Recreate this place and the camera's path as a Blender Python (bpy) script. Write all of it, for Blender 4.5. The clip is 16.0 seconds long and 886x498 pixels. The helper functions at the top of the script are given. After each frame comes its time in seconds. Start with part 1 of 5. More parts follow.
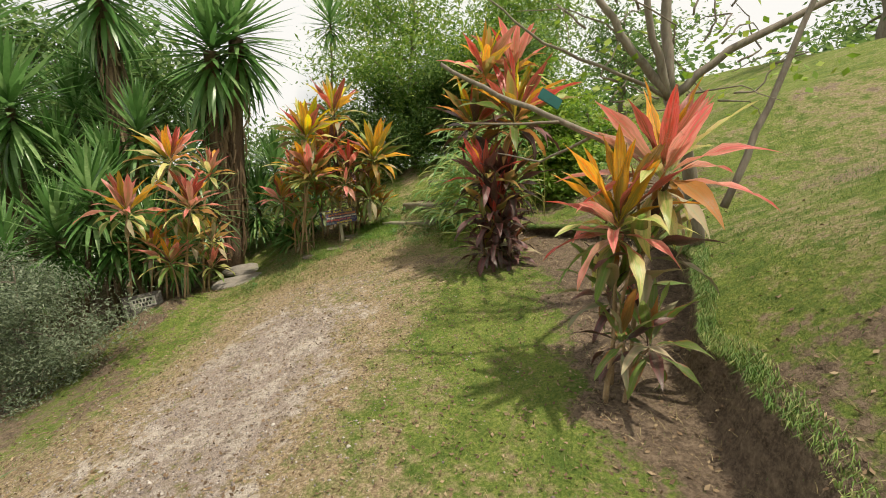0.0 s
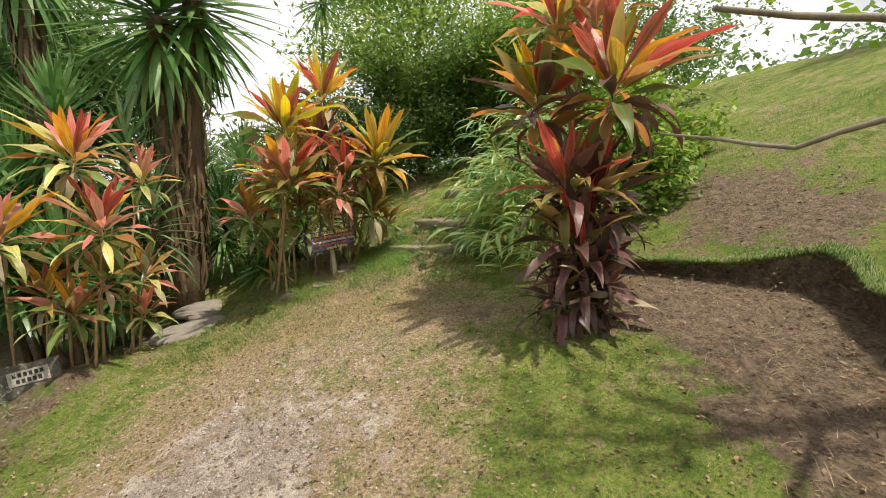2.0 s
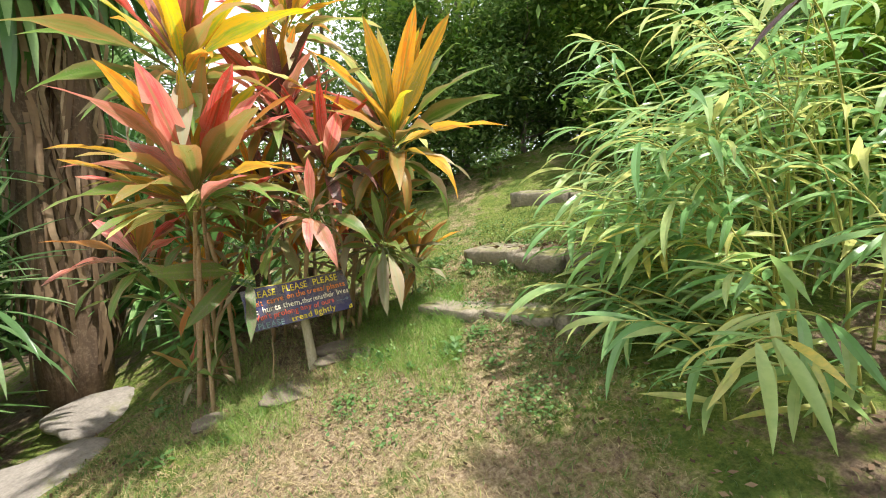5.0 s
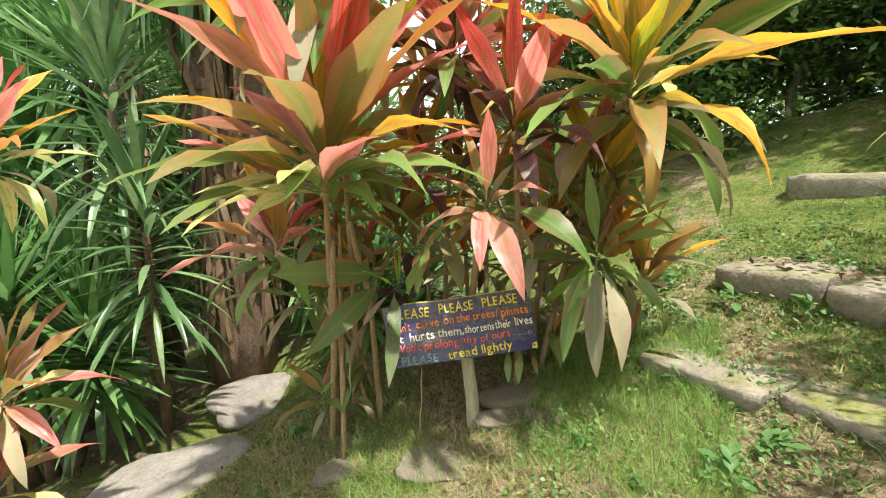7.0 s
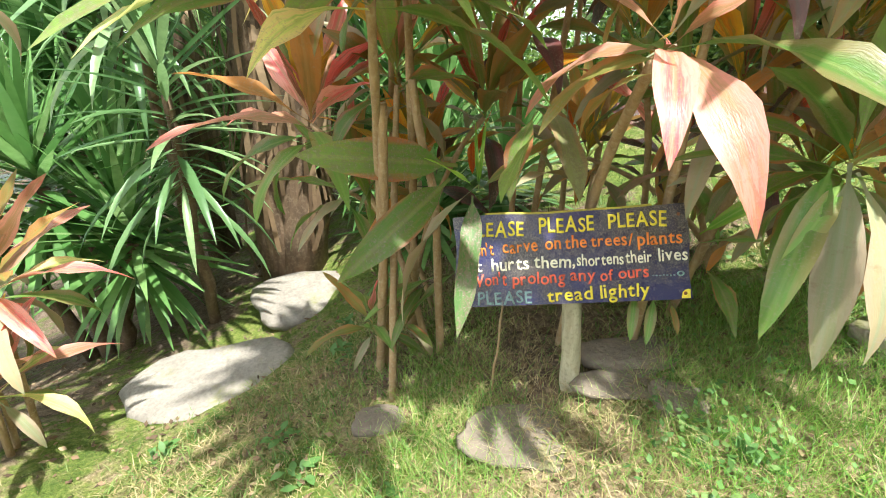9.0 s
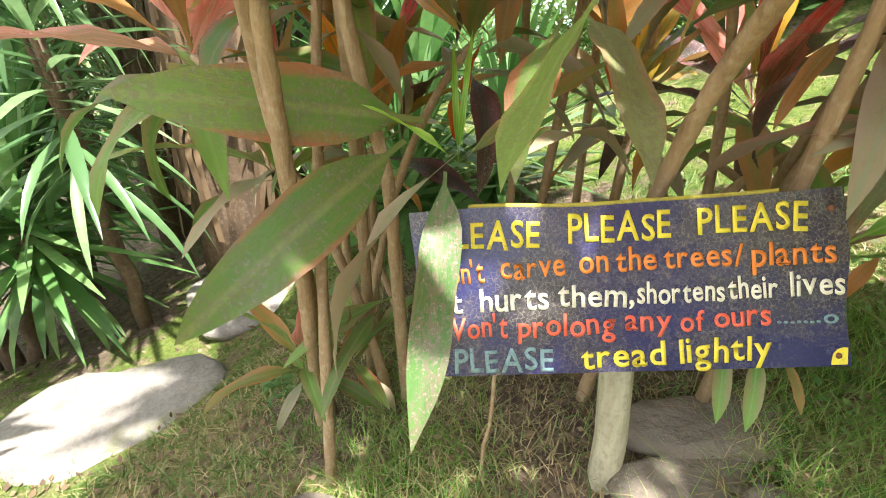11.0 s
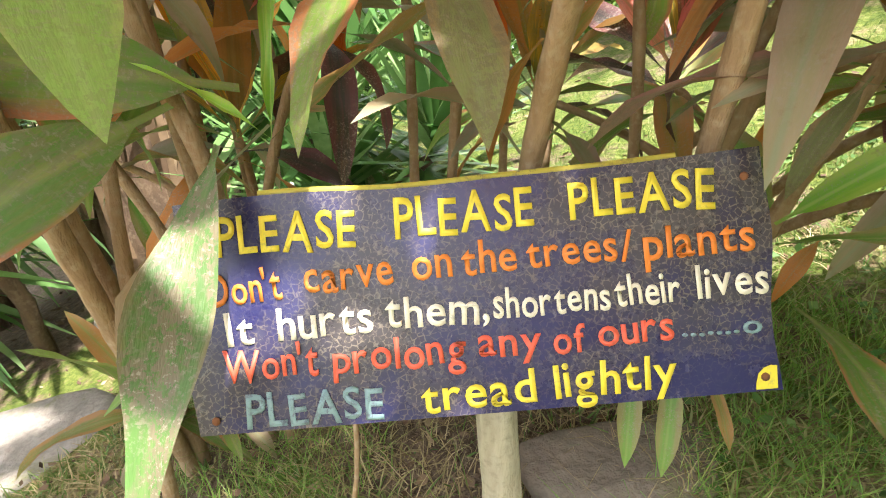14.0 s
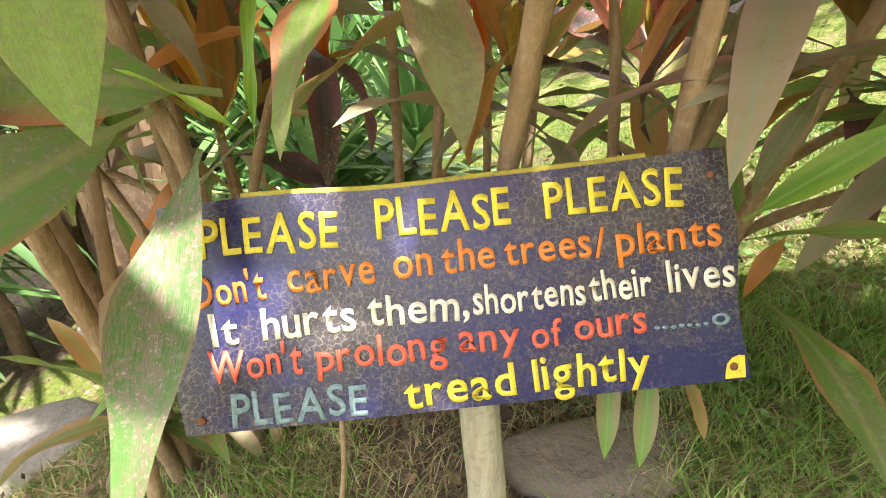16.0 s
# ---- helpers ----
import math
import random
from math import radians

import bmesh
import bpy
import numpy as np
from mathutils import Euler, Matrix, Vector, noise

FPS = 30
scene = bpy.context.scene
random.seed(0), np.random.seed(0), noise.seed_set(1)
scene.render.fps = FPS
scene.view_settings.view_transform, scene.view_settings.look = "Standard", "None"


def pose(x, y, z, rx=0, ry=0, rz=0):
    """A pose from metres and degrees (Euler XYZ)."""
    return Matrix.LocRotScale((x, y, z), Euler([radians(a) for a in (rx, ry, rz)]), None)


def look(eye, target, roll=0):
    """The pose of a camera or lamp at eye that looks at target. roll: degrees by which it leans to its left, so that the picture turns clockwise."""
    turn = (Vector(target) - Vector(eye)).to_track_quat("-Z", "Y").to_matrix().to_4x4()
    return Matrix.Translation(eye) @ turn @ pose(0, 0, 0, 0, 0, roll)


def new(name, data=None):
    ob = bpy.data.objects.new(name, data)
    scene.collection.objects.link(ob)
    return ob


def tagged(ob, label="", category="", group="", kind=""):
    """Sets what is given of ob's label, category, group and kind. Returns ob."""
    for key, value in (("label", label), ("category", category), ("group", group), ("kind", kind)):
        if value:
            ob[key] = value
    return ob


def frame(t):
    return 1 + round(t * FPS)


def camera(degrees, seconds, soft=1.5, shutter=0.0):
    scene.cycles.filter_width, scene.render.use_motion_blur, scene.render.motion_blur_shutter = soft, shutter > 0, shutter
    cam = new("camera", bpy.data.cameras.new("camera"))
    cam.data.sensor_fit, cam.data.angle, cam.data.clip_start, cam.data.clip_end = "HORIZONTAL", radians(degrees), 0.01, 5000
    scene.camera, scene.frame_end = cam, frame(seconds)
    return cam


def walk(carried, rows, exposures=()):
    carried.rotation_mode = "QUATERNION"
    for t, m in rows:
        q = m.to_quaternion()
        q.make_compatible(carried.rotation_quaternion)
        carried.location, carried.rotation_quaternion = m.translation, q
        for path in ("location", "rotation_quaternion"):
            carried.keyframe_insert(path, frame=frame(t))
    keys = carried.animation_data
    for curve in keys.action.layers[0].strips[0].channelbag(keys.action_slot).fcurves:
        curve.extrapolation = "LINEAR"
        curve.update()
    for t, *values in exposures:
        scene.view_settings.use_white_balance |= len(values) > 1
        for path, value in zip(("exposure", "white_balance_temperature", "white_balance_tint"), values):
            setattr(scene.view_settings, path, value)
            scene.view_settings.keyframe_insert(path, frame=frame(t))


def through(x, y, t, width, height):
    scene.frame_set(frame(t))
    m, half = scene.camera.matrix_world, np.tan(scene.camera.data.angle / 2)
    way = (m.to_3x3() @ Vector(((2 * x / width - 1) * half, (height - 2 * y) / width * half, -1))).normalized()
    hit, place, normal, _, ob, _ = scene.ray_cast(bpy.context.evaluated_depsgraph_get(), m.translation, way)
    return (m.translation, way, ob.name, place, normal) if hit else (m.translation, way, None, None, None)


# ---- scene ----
cam = camera(89.6, 16.0, soft=1.0)
METRES, EYE, TILT, LEAN, TURN = 9.0, 2.0, -9.0, 0.0, 0.0
ROWS = [
    (0.0, 0.0, 0.0, 0.0, 0.0, 0.0, 0.0),
    (0.5, -0.0083, 0.0636, 0.0135, -0.23, 0.23, 0.05),
    (1.0, -0.024, 0.1266, 0.0249, -0.51, 0.56, 0.11),
    (1.5, -0.0357, 0.1997, 0.032, -0.56, 0.93, 0.16),
    (2.0, -0.0572, 0.2658, 0.0414, -0.75, 1.21, 0.13),
    (2.5, -0.0737, 0.3291, 0.0512, -0.69, 1.4, 0.15),
    (3.0, -0.0847, 0.3966, 0.0618, -0.73, 1.63, 0.15),
    (5.5, -0.1027, 0.6741, 0.1105, 6.6, 1.27, 0.64),
    (6.0, -0.1183, 0.6987, 0.1185, 12.85, 0.49, -1.01),
    (6.5, -0.1276, 0.7211, 0.1243, 20.3, -0.84, -2.77),
    (7.0, -0.1406, 0.7608, 0.1217, 24.82, -1.95, -3.84),
    (7.5, -0.1533, 0.7899, 0.1181, 28.18, -2.76, -5.06),
    (8.0, -0.1644, 0.7969, 0.1215, 31.98, -7.03, -6.38),
    (8.5, -0.1764, 0.8117, 0.1167, 33.62, -13.72, -6.91),
    (11.0, -0.2203, 0.8959, 0.1012, 32.13, -18.68, -7.27),
    (11.5, -0.215, 0.9086, 0.0955, 31.54, -19.97, -7.05),
    (12.0, -0.2139, 0.9176, 0.0955, 31.37, -20.22, -6.71),
    (12.5, -0.2109, 0.9246, 0.0936, 30.92, -18.3, -6.52),
    (13.0, -0.2092, 0.9272, 0.0947, 30.29, -17.9, -6.11),
    (13.5, -0.2093, 0.9277, 0.0955, 29.8, -17.62, -5.85),
    (14.0, -0.2081, 0.9296, 0.0957, 28.78, -17.36, -5.84),
    (14.5, -0.2069, 0.9297, 0.0944, 27.51, -17.16, -5.91),
    (15.0, -0.2061, 0.9307, 0.0949, 27.02, -16.95, -5.87),
    (15.5, -0.2065, 0.9296, 0.095, 27.04, -16.85, -5.73),
    (16.0, -0.2061, 0.9285, 0.0957, 27.22, -16.71, -5.53),
]
walk(cam, [(t, pose(0, 0, EYE, TILT, LEAN, TURN) @ pose(METRES * x, METRES * y, METRES * z, 90 + pitch, roll, yaw)) for t, x, y, z, yaw, pitch, roll in ROWS],
     exposures=[(0.0, -0.12, 7200, 8), (2.5, 0.14, 6950, 11), (5.5, 0.82, 6450, 11), (7.0, 0.85, 6450, 9), (8.5, 1.28, 6200, 5), (11.0, 1.84, 6200, 11), (13.0, 1.92, 6300, 15), (16.0, 2.0, 6500, 16)])


# ---- light ----
SUN_TO = Vector((0.32, -0.17, 0.93)).normalized()
world = bpy.data.worlds.new("sky")
scene.world = world
world.use_nodes = True
wn, wl = world.node_tree.nodes, world.node_tree.links
sky = wn.new("ShaderNodeTexSky")
sky.sky_type, sky.sun_disc = 'NISHITA', False
sky.sun_elevation = math.asin(SUN_TO.z)
sky.sun_rotation = math.atan2(SUN_TO.x, SUN_TO.y)
sky.dust_density, sky.air_density = 4.0, 1.2
cloud = wn.new("ShaderNodeTexNoise")
cloud.inputs["Scale"].default_value, cloud.inputs["Detail"].default_value = 2.2, 6.0
cramp = wn.new("ShaderNodeValToRGB")
cramp.color_ramp.elements[0].position, cramp.color_ramp.elements[1].position = 0.28, 0.5
cmix = wn.new("ShaderNodeMix")
cmix.data_type = 'RGBA'
cmix.inputs["B"].default_value = (9.5, 9.7, 10.2, 1)
wcoord = wn.new("ShaderNodeTexCoord")
wl.new(wcoord.outputs["Generated"], cloud.inputs["Vector"])
wl.new(cloud.outputs["Fac"], cramp.inputs["Fac"])
wl.new(cramp.outputs["Color"], cmix.inputs["Factor"])
wl.new(sky.outputs["Color"], cmix.inputs["A"])
wl.new(cmix.outputs["Result"], wn["Background"].inputs["Color"])
wn["Background"].inputs["Strength"].default_value = 0.108
sun_data = bpy.data.lights.new("sun", 'SUN')
sun_data.energy, sun_data.angle, sun_data.color = 4.8, radians(1.6), (1.0, 0.95, 0.86)
sun = new("sun", sun_data)
sun.matrix_world = look(SUN_TO * 30, (0, 0, 0))


# ---- materials ----
class Nodes:
    """A new node material with a few shorthands."""

    def __init__(self, name):
        self.mat = bpy.data.materials.new(name)
        self.mat.use_nodes = True
        self.n, self.l = self.mat.node_tree.nodes, self.mat.node_tree.links
        self.bsdf = self.n["Principled BSDF"]
        self.coord = self.n.new("ShaderNodeTexCoord").outputs["Object"]

    def put(self, socket, value):
        if isinstance(value, bpy.types.NodeSocket):
            self.l.new(value, socket)
        else:
            socket.default_value = value

    def noise(self, scale, detail=4.0, rough=0.55, stretch=None, vector=None):
        t = self.n.new("ShaderNodeTexNoise")
        t.inputs["Scale"].default_value, t.inputs["Detail"].default_value, t.inputs["Roughness"].default_value = scale, detail, rough
        v = vector or self.coord
        if stretch:
            m = self.n.new("ShaderNodeMapping")
            m.inputs["Scale"].default_value = stretch
            self.l.new(v, m.inputs["Vector"])
            v = m.outputs["Vector"]
        self.l.new(v, t.inputs["Vector"])
        return t.outputs["Fac"]

    def ramp(self, fac, *stops):
        r = self.n.new("ShaderNodeValToRGB")
        e = r.color_ramp.elements
        while len(e) < len(stops):
            e.new(0.5)
        for k, (p, c) in zip(e, stops):
            k.position = p
            k.color = (*c, 1) if isinstance(c, tuple) else (c, c, c, 1)
        self.l.new(fac, r.inputs["Fac"])
        return r.outputs["Color"]

    def mix(self, fac, a, b, mode='MIX'):
        m = self.n.new("ShaderNodeMix")
        m.data_type, m.blend_type = 'RGBA', mode
        self.put(m.inputs["Factor"], fac)
        for s, c in (("A", a), ("B", b)):
            self.put(m.inputs[s], (*c, 1) if isinstance(c, tuple) else c)
        return m.outputs["Result"]

    def math(self, op, a, b=0.0):
        m = self.n.new("ShaderNodeMath")
        m.operation = op
        self.put(m.inputs[0], a), self.put(m.inputs[1], b)
        return m.outputs[0]

    def attr(self, name):
        a = self.n.new("ShaderNodeAttribute")
        a.attribute_name = name
        return a.outputs["Fac"]

    def random(self):
        return self.n.new("ShaderNodeObjectInfo").outputs["Random"]

    def island(self):
        return self.n.new("ShaderNodeNewGeometry").outputs["Random Per Island"]

    def done(self, colour, rough=0.8, bump=None, strength=0.3, dist=0.01, through=0.0, spec=0.5, through_tint=1.0):
        self.put(self.bsdf.inputs["Base Color"], colour if not isinstance(colour, tuple) else (*colour, 1))
        self.put(self.bsdf.inputs["Roughness"], rough)
        self.bsdf.inputs["Specular IOR Level"].default_value = spec
        if bump is not None:
            b = self.n.new("ShaderNodeBump")
            b.inputs["Strength"].default_value, b.inputs["Distance"].default_value = strength, dist
            self.l.new(bump, b.inputs["Height"])
            self.l.new(b.outputs["Normal"], self.bsdf.inputs["Normal"])
        if through:
            t, m = self.n.new("ShaderNodeBsdfTranslucent"), self.n.new("ShaderNodeMixShader")
            self.put(t.inputs["Color"], colour if not isinstance(colour, tuple) else (*colour, 1))
            m.inputs["Fac"].default_value = through
            self.l.new(self.bsdf.outputs[0], m.inputs[1])
            self.l.new(t.outputs[0], m.inputs[2])
            self.l.new(m.outputs[0], self.n["Material Output"].inputs["Surface"])
        return self.mat


def broad_leaf(name, base, tip, edge, rib, rough=0.33, through=0.42, stripe=0.7, spots=0.0, rim=(0.05, 0.08)):
    """A ti leaf: base to tip gradient along its length, coloured margin, paler midrib, fine veins; blotches vary by leaf."""
    k = Nodes(name)
    s = k.n.new("ShaderNodeSeparateXYZ")
    k.l.new(k.coord, s.inputs[0])
    ax, y = k.math('ABSOLUTE', s.outputs[0]), s.outputs[1]
    rnd = k.random()
    shift = k.math('MULTIPLY', k.math('SUBTRACT', rnd, 0.5), 0.7)
    off = k.n.new("ShaderNodeVectorMath")
    k.l.new(k.coord, off.inputs[0])
    comb = k.n.new("ShaderNodeCombineXYZ")
    k.put(comb.inputs[2], k.math('MULTIPLY', rnd, 30.0))
    k.l.new(comb.outputs[0], off.inputs[1])
    streak = k.noise(5.0, 4.0, 0.6, (9.0, 0.9, 1.0), off.outputs[0])
    along = k.math('ADD', k.math('ADD', y, shift), k.math('MULTIPLY', k.math('SUBTRACT', streak, 0.5), 0.85))
    col = k.ramp(along, (0.25, base), (0.85, tip))
    col = k.mix(k.ramp(k.math('ADD', ax, k.math('MULTIPLY', streak, 0.05)), (rim[0], 0.0), (rim[1], 0.8)), col, edge)
    col = k.mix(k.ramp(ax, (0.004, 0.7), (0.011, 0.0)), col, rib)
    band = k.noise(7.0, 3.0, 0.6, (11.0, 0.5, 1.0), off.outputs[0])
    col = k.mix(k.ramp(band, (0.50, 0.0), (0.60, stripe)), col, edge)
    col = k.mix(k.ramp(band, (0.34, stripe), (0.43, 0.0)), col, rib)
    blot = k.noise(11.0, 5.0, 0.7, None, off.outputs[0])
    col = k.mix(k.ramp(blot, (0.58, 0.0), (0.72, 0.5)), col, (0.22, 0.15, 0.08))
    speck = k.math('MULTIPLY', k.ramp(k.noise(75.0, 4.0, 0.7, None, off.outputs[0]), (0.52, 0.0), (0.64, 1.0)), k.ramp(k.noise(4.0, 4.0, 0.65, None, off.outputs[0]), (0.42, 0.0), (0.62, 0.6)))
    col = k.mix(speck, col, (0.36, 0.31, 0.24))
    if spots:  # rough brown scurf in streaks between the veins
        scurf = k.math('MULTIPLY', k.ramp(k.noise(46.0, 6.0, 0.75, (1.6, 0.8, 1.0)), (0.46, 0.0), (0.51, 1.0)), k.ramp(k.noise(6.0, 4.0, 0.6, (2.6, 0.6, 1.0)), (0.38, 0.0), (0.50, spots)))
        col = k.mix(scurf, col, (0.22, 0.19, 0.12))
        pale = k.math('MULTIPLY', k.ramp(k.noise(80.0, 4.0, 0.7), (0.56, 0.0), (0.62, 1.0)), scurf)
        col = k.mix(pale, col, (0.38, 0.35, 0.26))
    val = k.n.new("ShaderNodeHueSaturation")
    k.put(val.inputs["Value"], k.math('ADD', k.math('MULTIPLY', rnd, 0.5), 0.78))
    val.inputs["Saturation"].default_value = 1.04
    k.l.new(col, val.inputs["Color"])
    vein = k.noise(26.0, 2.0, 0.5, (9.0, 1.2, 1.0), off.outputs[0])
    return k.done(val.outputs["Color"], k.ramp(blot, (0.3, rough - 0.08), (0.8, rough + 0.2)), vein, 0.14, 0.02, through)


LEAF = {
    "yellow": broad_leaf("leaf_yellow", (0.26, 0.40, 0.05), (0.80, 0.68, 0.04), (0.80, 0.52, 0.05), (0.36, 0.46, 0.06), through=0.42),
    "orange": broad_leaf("leaf_orange", (0.34, 0.30, 0.06), (0.76, 0.26, 0.05), (0.78, 0.46, 0.07), (0.32, 0.30, 0.06), through=0.42),
    "red": broad_leaf("leaf_red", (0.20, 0.11, 0.05), (0.60, 0.07, 0.06), (0.62, 0.16, 0.14), (0.20, 0.08, 0.05)),
    "pink": broad_leaf("leaf_pink", (0.44, 0.28, 0.15), (0.70, 0.14, 0.15), (0.76, 0.36, 0.30), (0.44, 0.26, 0.15), stripe=0.6),
    "cream": broad_leaf("leaf_cream", (0.32, 0.45, 0.10), (0.74, 0.74, 0.28), (0.76, 0.60, 0.30), (0.42, 0.50, 0.16), through=0.42),
    "green": broad_leaf("leaf_green", (0.12, 0.25, 0.05), (0.18, 0.32, 0.075), (0.30, 0.25, 0.11), (0.24, 0.37, 0.10), through=0.46, stripe=0.2),
    "bronze": broad_leaf("leaf_bronze", (0.20, 0.24, 0.06), (0.38, 0.25, 0.085), (0.46, 0.24, 0.10), (0.26, 0.29, 0.09), through=0.5, stripe=0.35),
    "dark": broad_leaf("leaf_dark", (0.045, 0.042, 0.028), (0.10, 0.04, 0.04), (0.15, 0.05, 0.05), (0.07, 0.05, 0.04), 0.42, 0.15, 0.3),
    "dusty": broad_leaf("leaf_dusty", (0.25, 0.27, 0.14), (0.36, 0.30, 0.18), (0.38, 0.29, 0.21), (0.28, 0.31, 0.19), 0.6, 0.3, 0.25),
    "olive": broad_leaf("leaf_olive", (0.13, 0.26, 0.05), (0.21, 0.33, 0.07), (0.52, 0.17, 0.10), (0.30, 0.36, 0.12), 0.42, 0.5, 0.12, 0.45, (0.075, 0.092)),
    "sage": broad_leaf("leaf_sage", (0.21, 0.25, 0.10), (0.30, 0.33, 0.14), (0.40, 0.27, 0.15), (0.32, 0.36, 0.17), 0.5, 0.48, 0.12, 0.5, (0.075, 0.092)),
    "spring": broad_leaf("leaf_spring_green", (0.24, 0.38, 0.10), (0.30, 0.46, 0.13), (0.44, 0.48, 0.18), (0.36, 0.50, 0.18), 0.42, 0.5, 0.1, 0.3, (0.075, 0.092)),
    "rust": broad_leaf("leaf_rust", (0.30, 0.19, 0.06), (0.50, 0.20, 0.06), (0.52, 0.24, 0.08), (0.40, 0.24, 0.09), 0.5, 0.5, 0.4),
    "blushed": broad_leaf("leaf_blushed_brown", (0.26, 0.26, 0.12), (0.40, 0.27, 0.17), (0.50, 0.24, 0.20), (0.36, 0.30, 0.17), 0.5, 0.45, 0.3, 0.4),
    "lime": broad_leaf("leaf_lime", (0.20, 0.46, 0.05), (0.34, 0.58, 0.08), (0.40, 0.56, 0.10), (0.40, 0.58, 0.14), 0.35, 0.5, 0.1),
    "flare": broad_leaf("leaf_flare_red", (0.62, 0.10, 0.03), (0.80, 0.07, 0.03), (0.80, 0.22, 0.04), (0.70, 0.16, 0.05), 0.4, 0.5, 0.4),
    "spotted": broad_leaf("leaf_spotted", (0.10, 0.20, 0.055), (0.13, 0.27, 0.065), (0.24, 0.20, 0.10), (0.17, 0.26, 0.09), 0.5, 0.25, 0.0, 0.95, (0.078, 0.09)),
}


def small_foliage(name, a, b, c, through=0.4, rough=0.5, per_object=False, patch=None):
    k = Nodes(name)
    r = k.random() if per_object else k.island()
    col = k.ramp(r, (0.0, a), (0.55, b), (1.0, c))
    n = k.noise(14.0, 3.0)
    if patch:
        col = k.mix(k.ramp(k.noise(3.2, 7.0, 0.72), (0.36, 0.8), (0.54, 0.0)), col, patch)
    return k.done(k.mix(k.ramp(n, (0.35, 0.0), (0.75, 0.5)), col, a), rough, n, 0.2, 0.01, through)


SWORD = small_foliage("sword_leaf_green", (0.08, 0.19, 0.05), (0.17, 0.33, 0.10), (0.36, 0.52, 0.22), 0.38, 0.26)
SWORD_ONE = small_foliage("sword_leaf_blue_green", (0.08, 0.17, 0.06), (0.16, 0.28, 0.11), (0.30, 0.42, 0.20), 0.35, 0.32, True)
DRYLEAF = small_foliage("dry_hanging_leaf", (0.09, 0.055, 0.03), (0.22, 0.145, 0.08), (0.38, 0.28, 0.17), 0.1, 0.85)
GINGER = small_foliage("reed_leaf", (0.17, 0.36, 0.12), (0.34, 0.54, 0.22), (0.80, 0.72, 0.26), 0.5, 0.32)
GINGER_ONE = small_foliage("reed_leaf_single", (0.24, 0.44, 0.14), (0.48, 0.62, 0.22), (0.84, 0.66, 0.16), 0.5, 0.32, True)
REEDSTEM = small_foliage("reed_stem", (0.26, 0.28, 0.07), (0.42, 0.40, 0.11), (0.46, 0.33, 0.13), 0.05, 0.6)
TREELEAF = small_foliage("feathery_leaf", (0.09, 0.20, 0.03), (0.22, 0.36, 0.06), (0.42, 0.50, 0.11), 0.45)
DARKTREE = small_foliage("thicket_leaf", (0.065, 0.14, 0.035), (0.15, 0.26, 0.07), (0.30, 0.40, 0.13), 0.45)
GREYLEAF = small_foliage("grey_shrub_leaf", (0.10, 0.14, 0.08), (0.20, 0.25, 0.15), (0.34, 0.38, 0.26))
LIMELEAF = small_foliage("lime_leaf", (0.16, 0.30, 0.03), (0.28, 0.42, 0.05), (0.42, 0.48, 0.08))
GRASS = small_foliage("grass_blade", (0.10, 0.19, 0.04), (0.20, 0.29, 0.065), (0.42, 0.38, 0.17), 0.3, 0.6, False, (0.06, 0.15, 0.025))
STRAW = small_foliage("straw_blade", (0.26, 0.20, 0.09), (0.42, 0.34, 0.17), (0.55, 0.46, 0.26), 0.2, 0.8)
LONGGRASS = small_foliage("long_fine_grass", (0.12, 0.28, 0.04), (0.24, 0.44, 0.07), (0.48, 0.52, 0.17), 0.4, 0.45)
LITTER = small_foliage("fallen_leaf", (0.08, 0.05, 0.03), (0.20, 0.125, 0.07), (0.40, 0.30, 0.18), 0.1, 0.85)
WEED = small_foliage("weed_leaf", (0.08, 0.18, 0.05), (0.14, 0.27, 0.07), (0.26, 0.38, 0.13), 0.35, 0.5)


def bark(name, a, b, c, scale=14.0):
    k = Nodes(name)
    f = k.noise(scale, 6.0, 0.65, (1.0, 1.0, 0.22))
    p = k.noise(scale * 2.2, 4.0)
    col = k.mix(k.ramp(p, (0.5, 0.0), (0.72, 0.6)), k.ramp(f, (0.3, a), (0.7, b)), c)
    return k.done(col, 0.85, f, 0.6, 0.02)


STEM = bark("ti_stem", (0.24, 0.155, 0.08), (0.42, 0.29, 0.16), (0.46, 0.38, 0.25), 30.0)
TRUNK = bark("fibrous_trunk", (0.07, 0.045, 0.028), (0.19, 0.125, 0.075), (0.26, 0.20, 0.13), 16.0)
BRANCH = bark("grey_branch", (0.13, 0.10, 0.075), (0.28, 0.24, 0.19), (0.20, 0.22, 0.15), 20.0)
POSTWOOD = bark("pale_post_wood", (0.34, 0.30, 0.20), (0.52, 0.48, 0.34), (0.22, 0.20, 0.13), 34.0)


